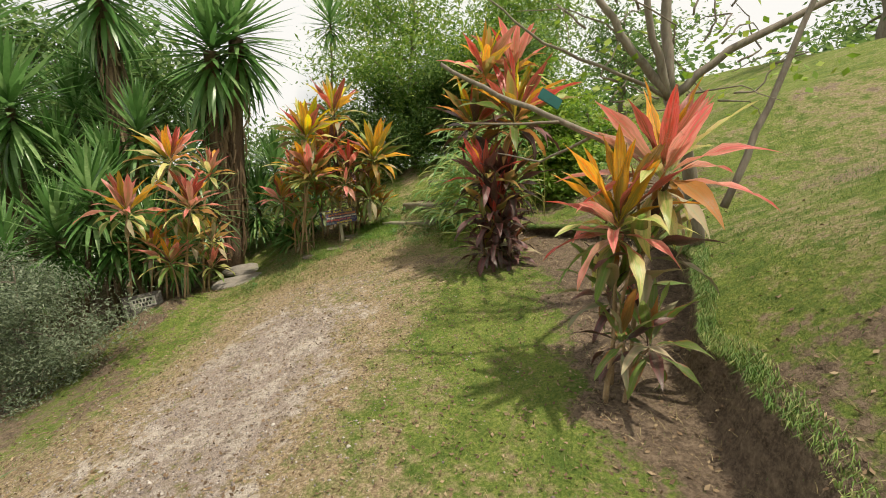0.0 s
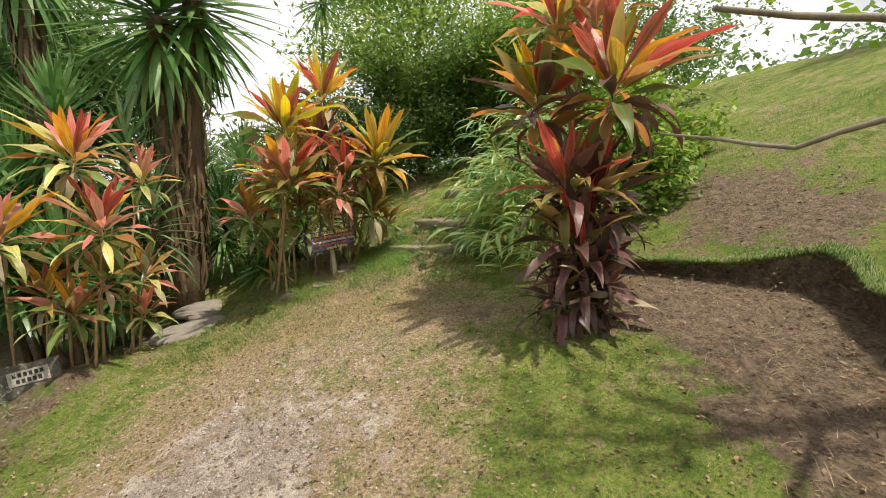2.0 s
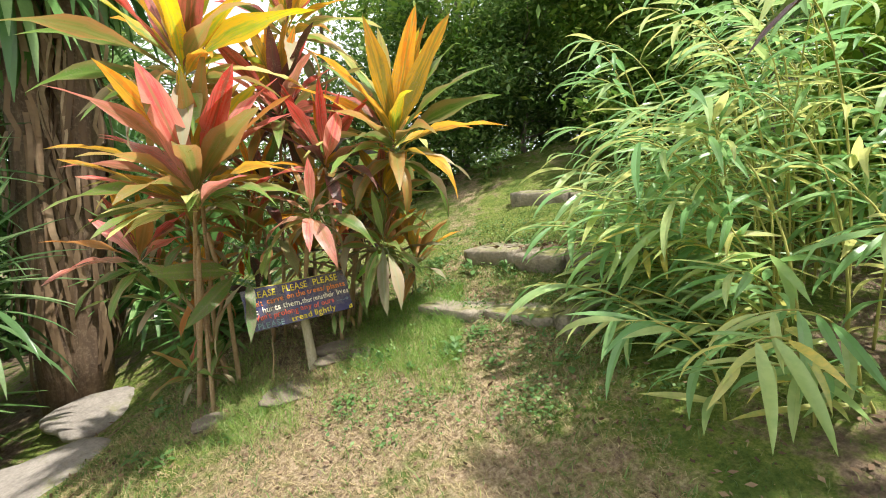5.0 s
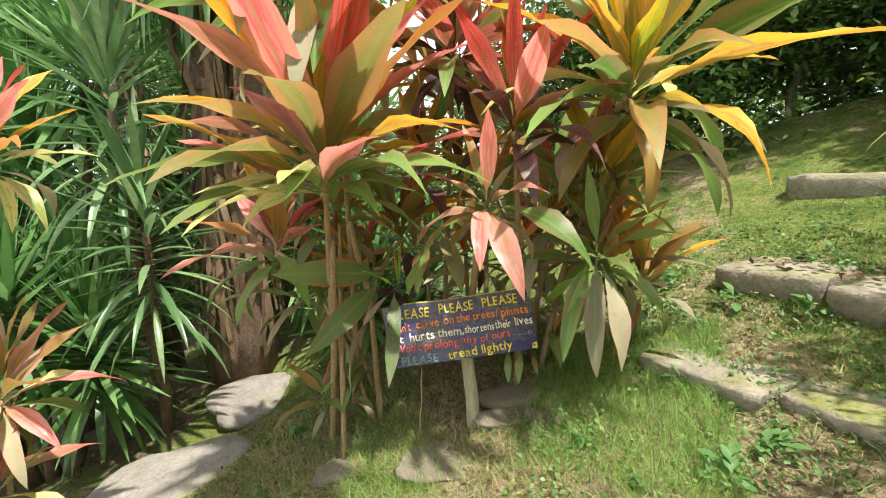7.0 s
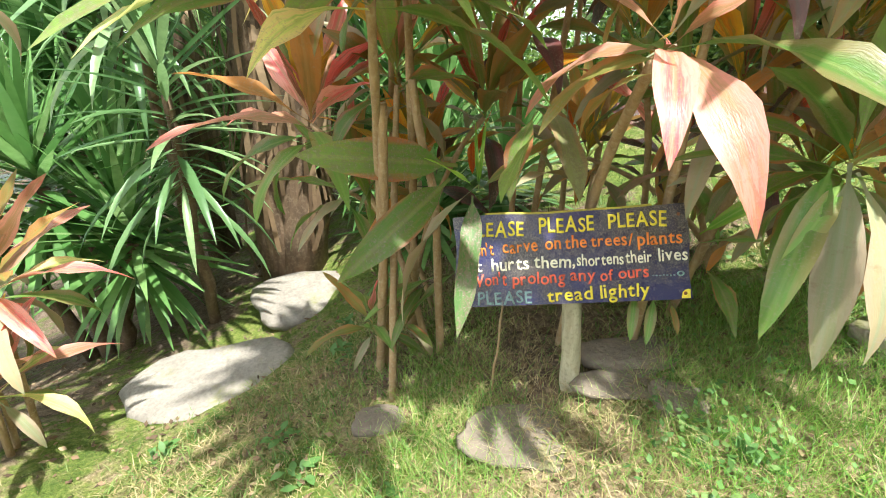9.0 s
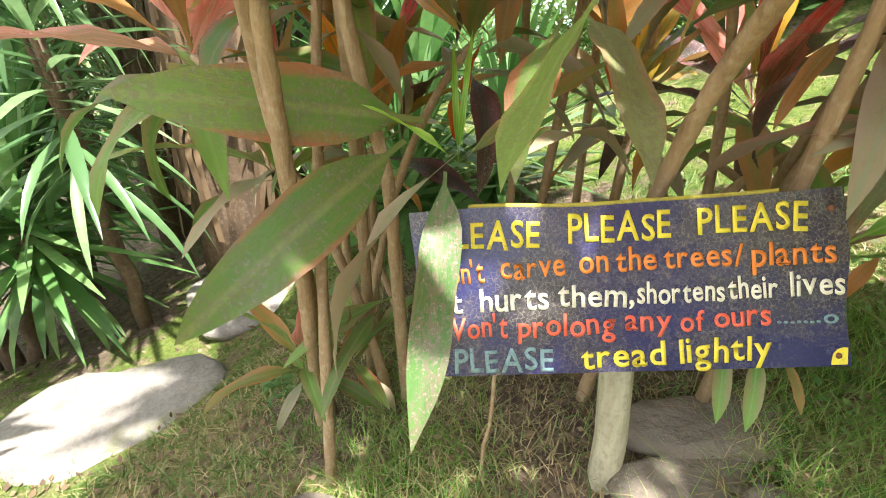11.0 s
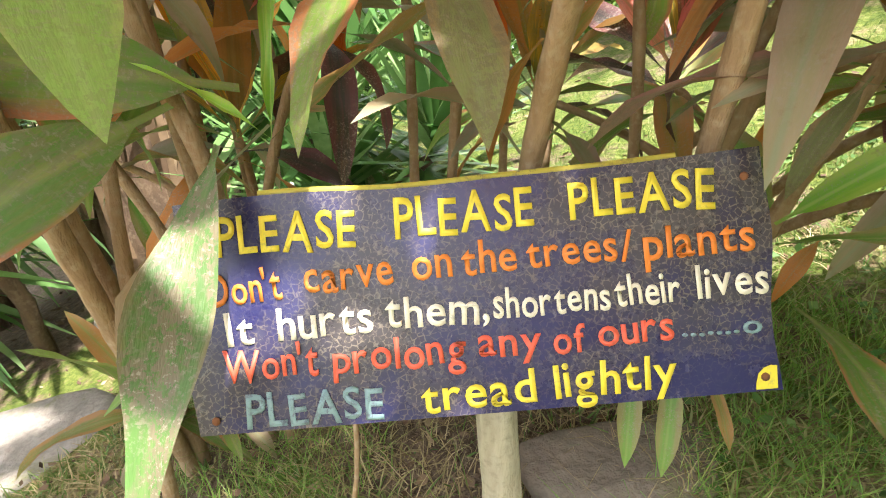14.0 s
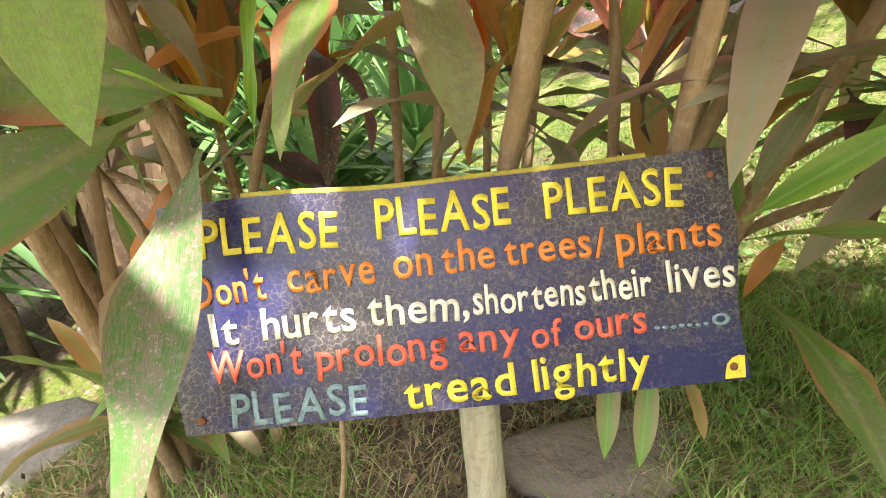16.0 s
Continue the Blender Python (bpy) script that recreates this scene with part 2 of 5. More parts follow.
def ground_material():
    k = Nodes("ground_soil_and_turf")
    big, mid, fine, grit = k.noise(0.7, 6.0, 0.6), k.noise(3.2, 7.0, 0.72), k.noise(38.0, 6.0, 0.75), k.noise(130.0, 3.0, 0.7)
    spot = k.noise(11.0, 5.0, 0.7)
    turf = k.ramp(fine, (0.28, (0.06, 0.095, 0.02)), (0.5, (0.17, 0.23, 0.045)), (0.72, (0.34, 0.34, 0.10)))
    turf = k.mix(k.ramp(spot, (0.52, 0.0), (0.68, 0.6)), turf, (0.33, 0.27, 0.12))
    turf = k.mix(k.ramp(mid, (0.36, 0.75), (0.52, 0.0)), turf, k.ramp(fine, (0.3, (0.04, 0.085, 0.015)), (0.7, (0.12, 0.19, 0.035))))
    dry = k.ramp(fine, (0.30, (0.10, 0.07, 0.045)), (0.5, (0.35, 0.26, 0.16)), (0.70, (0.64, 0.52, 0.35)))
    dry = k.mix(k.ramp(spot, (0.35, 0.55), (0.5, 0.0)), dry, (0.19, 0.19, 0.06))
    gravel = k.ramp(grit, (0.32, (0.16, 0.125, 0.11)), (0.5, (0.34, 0.27, 0.23)), (0.70, (0.62, 0.55, 0.49)))
    gravel = k.mix(k.ramp(mid, (0.48, 0.0), (0.60, 0.8)), gravel, k.ramp(grit, (0.3, (0.42, 0.35, 0.29)), (0.65, (0.80, 0.73, 0.64))))
    gravel = k.mix(k.ramp(spot, (0.36, 0.7), (0.47, 0.0)), gravel, (0.17, 0.125, 0.10))
    soil = k.ramp(spot, (0.3, (0.05, 0.036, 0.026)), (0.55, (0.16, 0.115, 0.08)), (0.75, (0.32, 0.24, 0.17)))
    soil = k.mix(k.ramp(fine, (0.45, 0.0), (0.68, 0.75)), soil, (0.34, 0.255, 0.18))
    rag = k.math('MULTIPLY', k.math('SUBTRACT', k.math('ADD', mid, k.math('ADD', k.math('MULTIPLY', big, 0.9), k.math('MULTIPLY', spot, 0.5))), 1.2), 2.1)
    d = k.ramp(k.math('ADD', k.attr("dry"), rag), (0.25, 0.0), (0.75, 1.0))
    g = k.ramp(k.math('ADD', k.attr("gravel"), rag), (0.42, 0.0), (0.72, 0.9))
    s = k.ramp(k.math('ADD', k.attr("soil"), rag), (0.32, 0.0), (0.62, 1.0))
    col = k.mix(s, k.mix(g, k.mix(d, turf, dry), gravel), soil)
    h = k.math('ADD', k.math('MULTIPLY', fine, 0.7), k.math('MULTIPLY', grit, 0.3))
    return k.done(col, 0.93, k.math('ADD', h, k.math('MULTIPLY', spot, 1.2)), 1.0, 0.045, 0.0, 0.2)


def stone_material(name, a, b, moss=0.5):
    k = Nodes(name)
    f, p, q = k.noise(9.0, 7.0, 0.68), k.noise(45.0, 5.0, 0.6), k.noise(3.2, 5.0, 0.7)
    col = k.mix(k.ramp(p, (0.4, 0.0), (0.7, 0.45)), k.ramp(f, (0.3, a), (0.7, b)), (0.12, 0.11, 0.085))
    lay = k.n.new("ShaderNodeSeparateXYZ")
    k.l.new(k.n.new("ShaderNodeNewGeometry").outputs["Normal"], lay.inputs[0])
    up = k.ramp(lay.outputs[2], (0.3, 0.0), (0.8, 1.0))
    m = k.math('MULTIPLY', k.ramp(q, (0.62 - 0.25 * moss, 0.0), (0.80 - 0.25 * moss, 0.9)), up)
    col = k.mix(m, col, k.ramp(p, (0.3, (0.09, 0.11, 0.02)), (0.7, (0.24, 0.25, 0.05))))
    return k.done(col, 0.9, k.math('ADD', f, k.math('MULTIPLY', p, 0.4)), 0.7, 0.03)


GROUND = ground_material()
PALESTONE = stone_material("pale_grey_stone", (0.20, 0.178, 0.155), (0.34, 0.305, 0.265), 0.2)
DUSTSTONE = stone_material("dusty_brown_stone", (0.13, 0.105, 0.08), (0.25, 0.205, 0.155), 0.2)
MOSSSTONE = stone_material("mossy_step_stone", (0.22, 0.19, 0.14), (0.42, 0.36, 0.28), 0.75)


def paint_material(name, colour, worn, rough=0.35, scale=60.0, amount=0.5):
    k = Nodes(name)
    f, p = k.noise(scale, 6.0, 0.75), k.noise(7.0, 5.0, 0.65)
    wear = k.math('MULTIPLY', k.ramp(f, (0.50, 0.0), (0.60, 1.0)), k.ramp(p, (0.55 - amount * 0.3, 0.0), (0.75 - amount * 0.3, 1.0)))
    return k.done(k.mix(wear, colour, worn), k.ramp(f, (0.3, rough), (0.7, rough + 0.25)), f, 0.12, 0.003)




def board_material():
    k = Nodes("navy_painted_board")
    big, mid, fine, hair = k.noise(4.0, 5.0, 0.6), k.noise(16.0, 6.0, 0.7), k.noise(150.0, 5.0, 0.7), k.noise(70.0, 5.0, 0.7, (1.0, 1.0, 0.25))
    cell = k.n.new("ShaderNodeTexVoronoi")
    cell.feature, cell.inputs["Scale"].default_value = 'DISTANCE_TO_EDGE', 130.0
    k.l.new(k.coord, cell.inputs["Vector"])
    worn = k.ramp(big, (0.44, 0.0), (0.60, 1.0))
    col = k.mix(worn, (0.020, 0.020, 0.085), (0.045, 0.038, 0.040))
    col = k.mix(k.ramp(mid, (0.58, 0.0), (0.70, 0.5)), col, (0.055, 0.055, 0.10))
    crackle = k.math('MULTIPLY', k.ramp(cell.outputs["Distance"], (0.03, 1.0), (0.12, 0.0)), k.math('MULTIPLY', k.ramp(fine, (0.44, 0.0), (0.56, 1.0)), k.ramp(big, (0.40, 0.06), (0.56, 0.85))))
    col = k.mix(crackle, col, (0.20, 0.17, 0.13))
    col = k.mix(k.math('MULTIPLY', k.ramp(hair, (0.64, 0.0), (0.70, 1.0)), 0.35), col, (0.30, 0.28, 0.25))
    return k.done(col, k.ramp(mid, (0.3, 0.14), (0.7, 0.40)), fine, 0.15, 0.003)


BOARD = board_material()
BOARDEDGE = paint_material("yellow_board_edge", (0.46, 0.40, 0.05), (0.16, 0.14, 0.06), 0.5, 60.0, 0.7)
PAINTS = {
    "yellow": paint_material("yellow_lettering", (0.80, 0.66, 0.05), (0.40, 0.36, 0.12), 0.4, 120.0, 0.25),
    "orange": paint_material("orange_lettering", (0.80, 0.24, 0.035), (0.35, 0.15, 0.07), 0.4, 120.0, 0.25),
    "white": paint_material("cream_lettering", (0.80, 0.76, 0.60), (0.40, 0.37, 0.30), 0.4, 120.0, 0.25),
    "red": paint_material("red_lettering", (0.78, 0.13, 0.07), (0.35, 0.10, 0.07), 0.4, 120.0, 0.25),
    "teal": paint_material("faded_blue_lettering", (0.20, 0.32, 0.33), (0.10, 0.12, 0.16), 0.4, 120.0, 0.7),
}
GREYBOARD = paint_material("weathered_grey_board", (0.10, 0.09, 0.08), (0.20, 0.18, 0.15), 0.8, 40.0, 0.8)
TEALPLATE = paint_material("dark_teal_plate", (0.012, 0.13, 0.12), (0.03, 0.07, 0.06), 0.4, 40.0, 0.3)
RUST = paint_material("rusty_screw", (0.20, 0.08, 0.03), (0.08, 0.04, 0.02), 0.7)


# ---- building helpers ----
def part(name, bm, material, parent=None, label="", smooth=True):
    """Links a bmesh as one mesh object, under a thing or a part if one is given."""
    me = bpy.data.meshes.new(name)
    if smooth:
        for f in bm.faces:
            f.smooth = True
    bm.to_mesh(me)
    bm.free()
    return placed(name, me, material, parent, label)


def placed(name, me, material=None, parent=None, label="", m=None):
    if material and not me.materials:
        me.materials.append(material)
    ob = new(name, me)
    ob.parent = parent
    if m is not None:
        ob.matrix_basis = m
    return tagged(ob, label) if label else ob


def arrays(name, verts, faces, material, parent=None, label="", smooth=False):
    """A mesh object from numpy vertices and equally sized faces."""
    me = bpy.data.meshes.new(name)
    verts, faces = np.asarray(verts, dtype=np.float32), np.asarray(faces, dtype=np.int32)
    n = faces.shape[1]
    me.vertices.add(len(verts))
    me.vertices.foreach_set("co", verts.ravel())
    me.loops.add(faces.size)
    me.loops.foreach_set("vertex_index", faces.ravel())
    me.polygons.add(len(faces))
    me.polygons.foreach_set("loop_start", np.arange(0, faces.size, n, dtype=np.int32))
    if smooth:
        me.polygons.foreach_set("use_smooth", np.ones(len(faces), dtype=bool))
    me.update(calc_edges=True)
    return placed(name, me, material, parent, label)


def empty(name, x, y, z, label, category, group=""):
    ob = new(name)
    ob.empty_display_size = 0.1
    ob.matrix_basis = Matrix.Translation((x, y, z))
    return tagged(ob, label, category, group)


def tube(bm, pts, radii, sides=8, knobs=0.0, rng=random):
    """A swept tube through pts, tapering by radii, with slightly uneven rings."""
    rings = []
    for i, p in enumerate(pts):
        d = (Vector(pts[min(i + 1, len(pts) - 1)]) - Vector(pts[max(i - 1, 0)])).normalized()
        a = d.orthogonal().normalized() if not rings else (prev - d * prev.dot(d)).normalized()
        prev, b = a, d.cross(a)
        r = radii[i] * (1 + knobs * (rng.random() - 0.5))
        rings.append([bm.verts.new(Vector(p) + r * (a * math.cos(u) + b * math.sin(u))) for u in (2 * math.pi * k / sides for k in range(sides))])
    for r0, r1 in zip(rings, rings[1:]):
        for k in range(sides):
            bm.faces.new((r0[k], r0[(k + 1) % sides], r1[(k + 1) % sides], r1[k]))
    bm.faces.new(rings[0][::-1]), bm.faces.new(rings[-1])


def bend_line(a, b, n, sag=0.0, wob=0.0, rng=random):
    a, b = Vector(a), Vector(b)
    out = []
    for i in range(n + 1):
        s = i / n
        w = wob * math.sin(math.pi * s)
        out.append(a.lerp(b, s) + Vector((rng.uniform(-w, w), rng.uniform(-w, w), -sag * math.sin(math.pi * s))))
    return out


# ---- ground ----
def smooth01(a, b, x):
    t = np.clip((x - a) / (b - a), 0, 1)
    return t * t * (3 - 2 * t)


def wobble(x, y):
    return (np.sin(1.7 * x + 0.6 * y) + np.sin(0.9 * y - 2.3 * x + 1.1) + np.sin(2.9 * y + 0.7 * x + 2.0)) / 3


def bank_edge(y):
    """How far from the path the lawn's lip stands: a hollow is cut into the hill before the tall ti plants."""
    e = np.interp(y, [0, 2, 3, 4, 5, 6, 6.5, 6.9, 7.3, 8.5], [1.6, 1.7, 1.95, 2.3, 2.7, 3.0, 3.05, 2.4, 1.5, 1.42])
    return e + 0.05 * np.sin(3.1 * y + 0.6) + 0.03 * np.sin(7.3 * y)


def ground(x, y):
    """Height of the ground: path bench, falling away downhill, with the lawn bank on the uphill side."""
    x, y = np.asarray(x, dtype=float), np.asarray(y, dtype=float)
    xc, yc = np.clip(x, -9, 1.6), np.clip(y, -4, 13)
    z = 0.0789 + 0.1089 * xc - 0.0059 * yc - 0.015 * xc * xc + 0.0122 * xc * yc + 0.0151 * yc * yc
    z = z + 0.42 * np.exp(-((x + 4.7) ** 2 + (y - 7.0) ** 2) / 1.0) - 0.20 * np.exp(-((x + 4.2) ** 2 + (y - 9.2) ** 2) / 0.8) + 0.12 * np.clip(x + 9, -25, 0)
    z = z + 0.025 * wobble(1.3 * x, 1.3 * y) + 0.008 * wobble(6 * x, 6 * y) + 0.05 * np.clip(x - 1.6, 0, 1.5)
    e2 = np.interp(y, [0, 2, 3, 4, 5, 6, 9], [1.6, 1.7, 1.95, 2.3, 2.7, 2.9, 1.4])
    hill = 1.20 + 0.42 * np.clip(x - e2, 0, 9) + 0.10 * np.clip(y - 7.5, 0, 14) + 0.05 * wobble(0.8 * x, 0.8 * y) - 0.50 * smooth01(5.2, 2.6, y) * smooth01(3.2, 1.5, x)
    hill = np.maximum(hill, z)
    e = bank_edge(y)
    return z + (hill - z) * smooth01(e - 0.16, e + 0.02, x)


def gz(x, y):
    return float(ground(x, y))


def axis(lo, hi, step, far):
    core = np.arange(lo, hi + step / 2, step)
    grow = np.cumsum(step * 1.28 ** np.arange(1, 40))
    grow = grow[grow < far]
    return np.concatenate([lo - grow[::-1], core, hi + grow])


gx, gy = axis(-7.0, 4.0, 0.055, 420), axis(-0.5, 13.0, 0.065, 420)
XX, YY = np.meshgrid(gx, gy)
ZZ = ground(XX, YY)
EDGE = bank_edge(YY)
under = smooth01(EDGE - 0.8, EDGE - 0.16, XX) * smooth01(EDGE + 0.03, EDGE - 0.14, XX)
XX = XX + 0.30 * under * smooth01(3.6, 4.6, YY) * smooth01(6.7, 6.4, YY)
YY = YY + 0.28 * under * smooth01(6.4, 6.7, YY) * smooth01(7.5, 7.3, YY)
nx, ny = len(gx), len(gy)
idx = np.arange(nx * ny).reshape(ny, nx)
quads = np.stack([idx[:-1, :-1], idx[:-1, 1:], idx[1:, 1:], idx[1:, :-1]], -1).reshape(-1, 4)
ground_ob = tagged(arrays("ground", np.stack([XX, YY, ZZ], -1).reshape(-1, 3), quads, GROUND, smooth=True),
                   "sloping garden ground with worn grass, gravel and bare soil", "ground", kind="structure")


def path_centre(y):
    return np.interp(y, [0.0, 4.0, 7.0, 8.6, 10.0], [-2.4, -2.05, -1.65, -1.2, -0.9])


def path_half(y):
    return np.interp(y, [0.0, 4.0, 7.0, 8.6, 10.0], [1.8, 1.75, 1.4, 0.75, 0.2])


def zones(x, y):
    """How dry, how gravelly and how bare the ground is at (x, y); dry also carries a painted shade spot."""
    u = np.abs(x - path_centre(y)) / path_half(y)
    # last term: the ti plant's shade on the lawn, painted as darker green turf
    dry = (0.30 + 0.62 * (1.0 - smooth01(0.45, 1.5, u))) * (1 - 0.40 * smooth01(8.4, 9.4, y)) - 0.35 * np.exp(-((x - 0.3) ** 2 + (y - 4.2) ** 2) / 1.3)
    gravel = (1.0 - smooth01(0.1, 1.0, u)) * smooth01(8.3, 5.2, y) * 0.86
    e = bank_edge(y)
    ditch = 0.95 * smooth01(0.75, 1.55, x + 0.25 * wobble(2 * x, 2 * y)) * (1 - smooth01(e - 0.02, e + 0.05, x)) * smooth01(8.2, 7.4, y)
    bed = 0.62 * smooth01(-3.5, -4.6, x + 0.25 * (y - 7)) * smooth01(3.0, 5.0, y)
    bare = 0.55 * np.exp(-((x - 1.9) ** 2 + (y - 8.0) ** 2) / 3.0) + 0.7 * np.exp(-((x - 1.8) ** 2 + (y - 2.2) ** 2) / 0.9)
    bare = np.maximum(bare, 0.85 * np.exp(-((x - 3.2) ** 2 + (y - 7.7) ** 2) / 2.2))
    under = np.maximum(0.8 * np.exp(-((x + 2.6) ** 2 + (y - 9.7) ** 2) / 0.9), 0.85 * np.exp(-((x + 2.25) ** 2 + (y - 9.15) ** 2) / 0.16))
    hilldry = 0.14 * smooth01(e, e + 0.4, x)
    return np.maximum(dry, hilldry), gravel, np.clip(np.maximum.reduce([ditch, bed, bare, under]), 0, 1)


for zone, values in zip(("dry", "gravel", "soil"), zones(*np.meshgrid(gx, gy))):
    a = ground_ob.data.attributes.new(zone, 'FLOAT', 'POINT')
    a.data.foreach_set("value", values.ravel().astype(np.float32))


# ---- leaves and ti plants ----
def leaf_mesh(name, material, width, bend, petiole=0.10, fold=0.25, wave=0.02, twist=0.0, steps=9, seed=0):
    """One leaf of length 1 along +y that arches down towards its tip; width at the widest point; folded along the midrib."""
    rng = random.Random(seed)
    bm = bmesh.new()
    p, ang = Vector((0, 0, 0)), 0.0
    rows = []
    ph = rng.uniform(0, 6)
    for i in range(steps + 1):
        s = i / steps
        b = max(0.0, (s - petiole) / (1 - petiole))
        w = width * 0.5 * max(0.10 if s < 0.98 else 0.0, math.sin(math.pi * b ** 0.78) ** 0.85 if 0 < b < 1 else 0.0)
        tw = twist * s
        side = Vector((math.cos(tw), 0, math.sin(tw)))
        n = Vector((0, -math.sin(ang), math.cos(ang)))
        lift = n * (fold * w)
        wv = n * (wave * math.sin(ph + 11 * s) * (w / width) * 2)
        rows.append((bm.verts.new(p - side * w + lift + wv), bm.verts.new(p), bm.verts.new(p + side * w + lift - wv)))
        ang = -bend * ((i + 0.5) / steps) ** 1.25
        p = p + Vector((0, math.cos(ang), math.sin(ang))) / steps
    for a, b in zip(rows, rows[1:]):
        bm.faces.new((a[0], a[1], b[1], b[0])), bm.faces.new((a[1], a[2], b[2], b[1]))
    bmesh.ops.remove_doubles(bm, verts=bm.verts, dist=1e-5)
    for f in bm.faces:
        f.smooth = True
    me = bpy.data.meshes.new(name)
    bm.to_mesh(me)
    bm.free()
    me.materials.append(material)
    return me


TI_LEAF = {c: [leaf_mesh("ti_leaf", m, 0.142 + 0.02 * (j % 3), b, 0.13, 0.30, 0.03, 0.25 * ((j % 3) - 1), 9, j)
               for j, b in enumerate((0.12, 0.35, 0.6, 0.95, 1.35, 1.8))] for c, m in LEAF.items()}
TI_LEAF["spotted"] = [leaf_mesh("ti_leaf", LEAF["spotted"], 0.135, b, 0.08, 0.34, 0.05, -0.15, 16, j) for j, b in enumerate((0.12, 0.35, 0.6, 0.95, 1.35, 1.8))]


def leaf_pose(at, azimuth, elevation, roll, size):
    return Matrix.Translation(at) @ Euler((radians(elevation), radians(roll), radians(azimuth) - math.pi / 2), 'XYZ').to_matrix().to_4x4() @ Matrix.Scale(size, 4)


PALETTES = {  # colours from the youngest, upright leaves to the old, drooping ones
    "golden": (("yellow", "yellow", "orange", "cream"), ("yellow", "orange", "green", "red"), ("cream", "green", "orange", "bronze"), ("bronze", "green", "dusty")),
    "flame": (("orange", "yellow", "bronze"), ("orange", "pink", "red"), ("orange", "bronze", "cream"), ("green", "bronze", "green")),
    "scarlet": (("red", "orange", "red"), ("red", "pink", "dark"), ("bronze", "dark", "red"), ("green", "bronze", "dark")),
    "ember": (("orange", "red", "pink"), ("pink", "orange", "pink", "cream"), ("pink", "cream", "rust"), ("green", "dusty", "cream")),
    "purple": (("red", "dark", "dark"), ("dark", "dark", "bronze"), ("dark", "dark", "dusty"), ("dark", "dark", "dark", "dark")),
    "dusky": (("orange", "red", "bronze"), ("bronze", "orange", "rust"), ("olive", "bronze", "dusty"), ("olive", "dark", "dusty", "rust")),
    "leafy": (("bronze", "spring", "pink"), ("olive", "bronze", "green"), ("green", "olive", "bronze"), ("olive", "dusty", "green")),
    "sunset": (("orange", "yellow", "bronze", "bronze"), ("red", "orange", "rust", "pink"), ("pink", "orange", "bronze"), ("green", "olive", "cream")),
    "rosy": (("orange", "red", "bronze"), ("red", "pink", "orange"), ("pink", "red", "cream"), ("green", "cream", "pink")),
    "smoulder": (("orange", "red", "yellow", "bronze"), ("red", "bronze", "orange", "dark"), ("rust", "dark", "olive"), ("olive", "dark", "rust")),
    "rosehip": (("rust", "orange", "olive"), ("pink", "rust", "red"), ("pink", "green", "olive"), ("green", "olive", "green", "dusty")),
    "shade": (("olive", "rust", "dark"), ("olive", "dusty", "green"), ("dusty", "green", "dark"), ("dusty", "olive", "dark")),
    "blush": (("orange", "bronze", "yellow"), ("bronze", "pink", "dusty"), ("pink", "green", "cream"), ("green", "dusty", "bronze")),
}


def rosette(plant, at, size, palette, count, rng, lean=(0, 0), low=-25, high=84):
    """Spiral of ti leaves round a stem's tip."""
    at = Vector(at) - plant.location
    for k in range(count):
        f = (k + 0.5) / count
        el = high + (low - high) * f ** 1.2 + rng.uniform(-7, 7)
        az = k * 137.5 + rng.uniform(-14, 14)
        el += lean[0] * math.cos(radians(az - lean[1])) * -1
        row = PALETTES[palette][min(3, int(f * 4))]
        b = min(5 if low < 0 else 3, max(0, int(f * 5 + rng.uniform(-0.6, 1.2))))
        L = size * (0.72 + 0.5 * math.sin(math.pi * min(1, f * 0.9 + 0.1)) * 0.75) * rng.uniform(0.85, 1.12)
        stalk = Vector((0, 0, (0.5 - f) * 0.30 * size))
        placed("leaf", TI_LEAF[rng.choice(row)][b], None, plant, "", leaf_pose(at + stalk, az, el, rng.uniform(-18, 18), L))


def ti_plant(base, crowns, label, group, seed, category="ti plant"):
    """Ti plant: slender ringed canes from one foot, each ending in a rosette of broad leaves."""
    rng = random.Random(seed)
    bx, by = base
    plant = empty("ti_plant", bx, by, gz(bx, by) - 0.02, label, category, group)
    for cx, cy, cz, size, palette, count, *low in crowns:
        ox, oy = rng.uniform(-0.20, 0.20), rng.uniform(-0.14, 0.16)
        foot = Vector((ox, oy, gz(bx + ox, by + oy) - plant.location.z - 0.03))
        top = Vector((cx, cy, cz)) - plant.location
        mid = Vector((foot.x * 0.72 + top.x * 0.28 + rng.uniform(-0.04, 0.04), foot.y * 0.72 + top.y * 0.28 + rng.uniform(-0.04, 0.04), foot.z * 0.25 + top.z * 0.75))
        n = 12
        pts = [(foot * (1 - s) ** 2 + mid * 2 * s * (1 - s) + top * s * s) for s in (i / n for i in range(n + 1))]
        r = 0.010 + 0.006 * size
        if size < 0.4:  # side shoot on a cane of its own
            rosette(plant, (cx, cy, cz), size, palette, count, rng, low=low[0] if low else -25)
            continue
        bm = bmesh.new()
        tube(bm, pts, [r * (1.25 - 0.45 * i / n) * (1.10 if i % 2 else 0.95) for i in range(n + 1)], 8, 0.1, rng)
        part("cane", bm, STEM, plant)
        rosette(plant, (cx, cy, cz), size, palette, count, rng, low=low[0] if low else -25)
    return plant


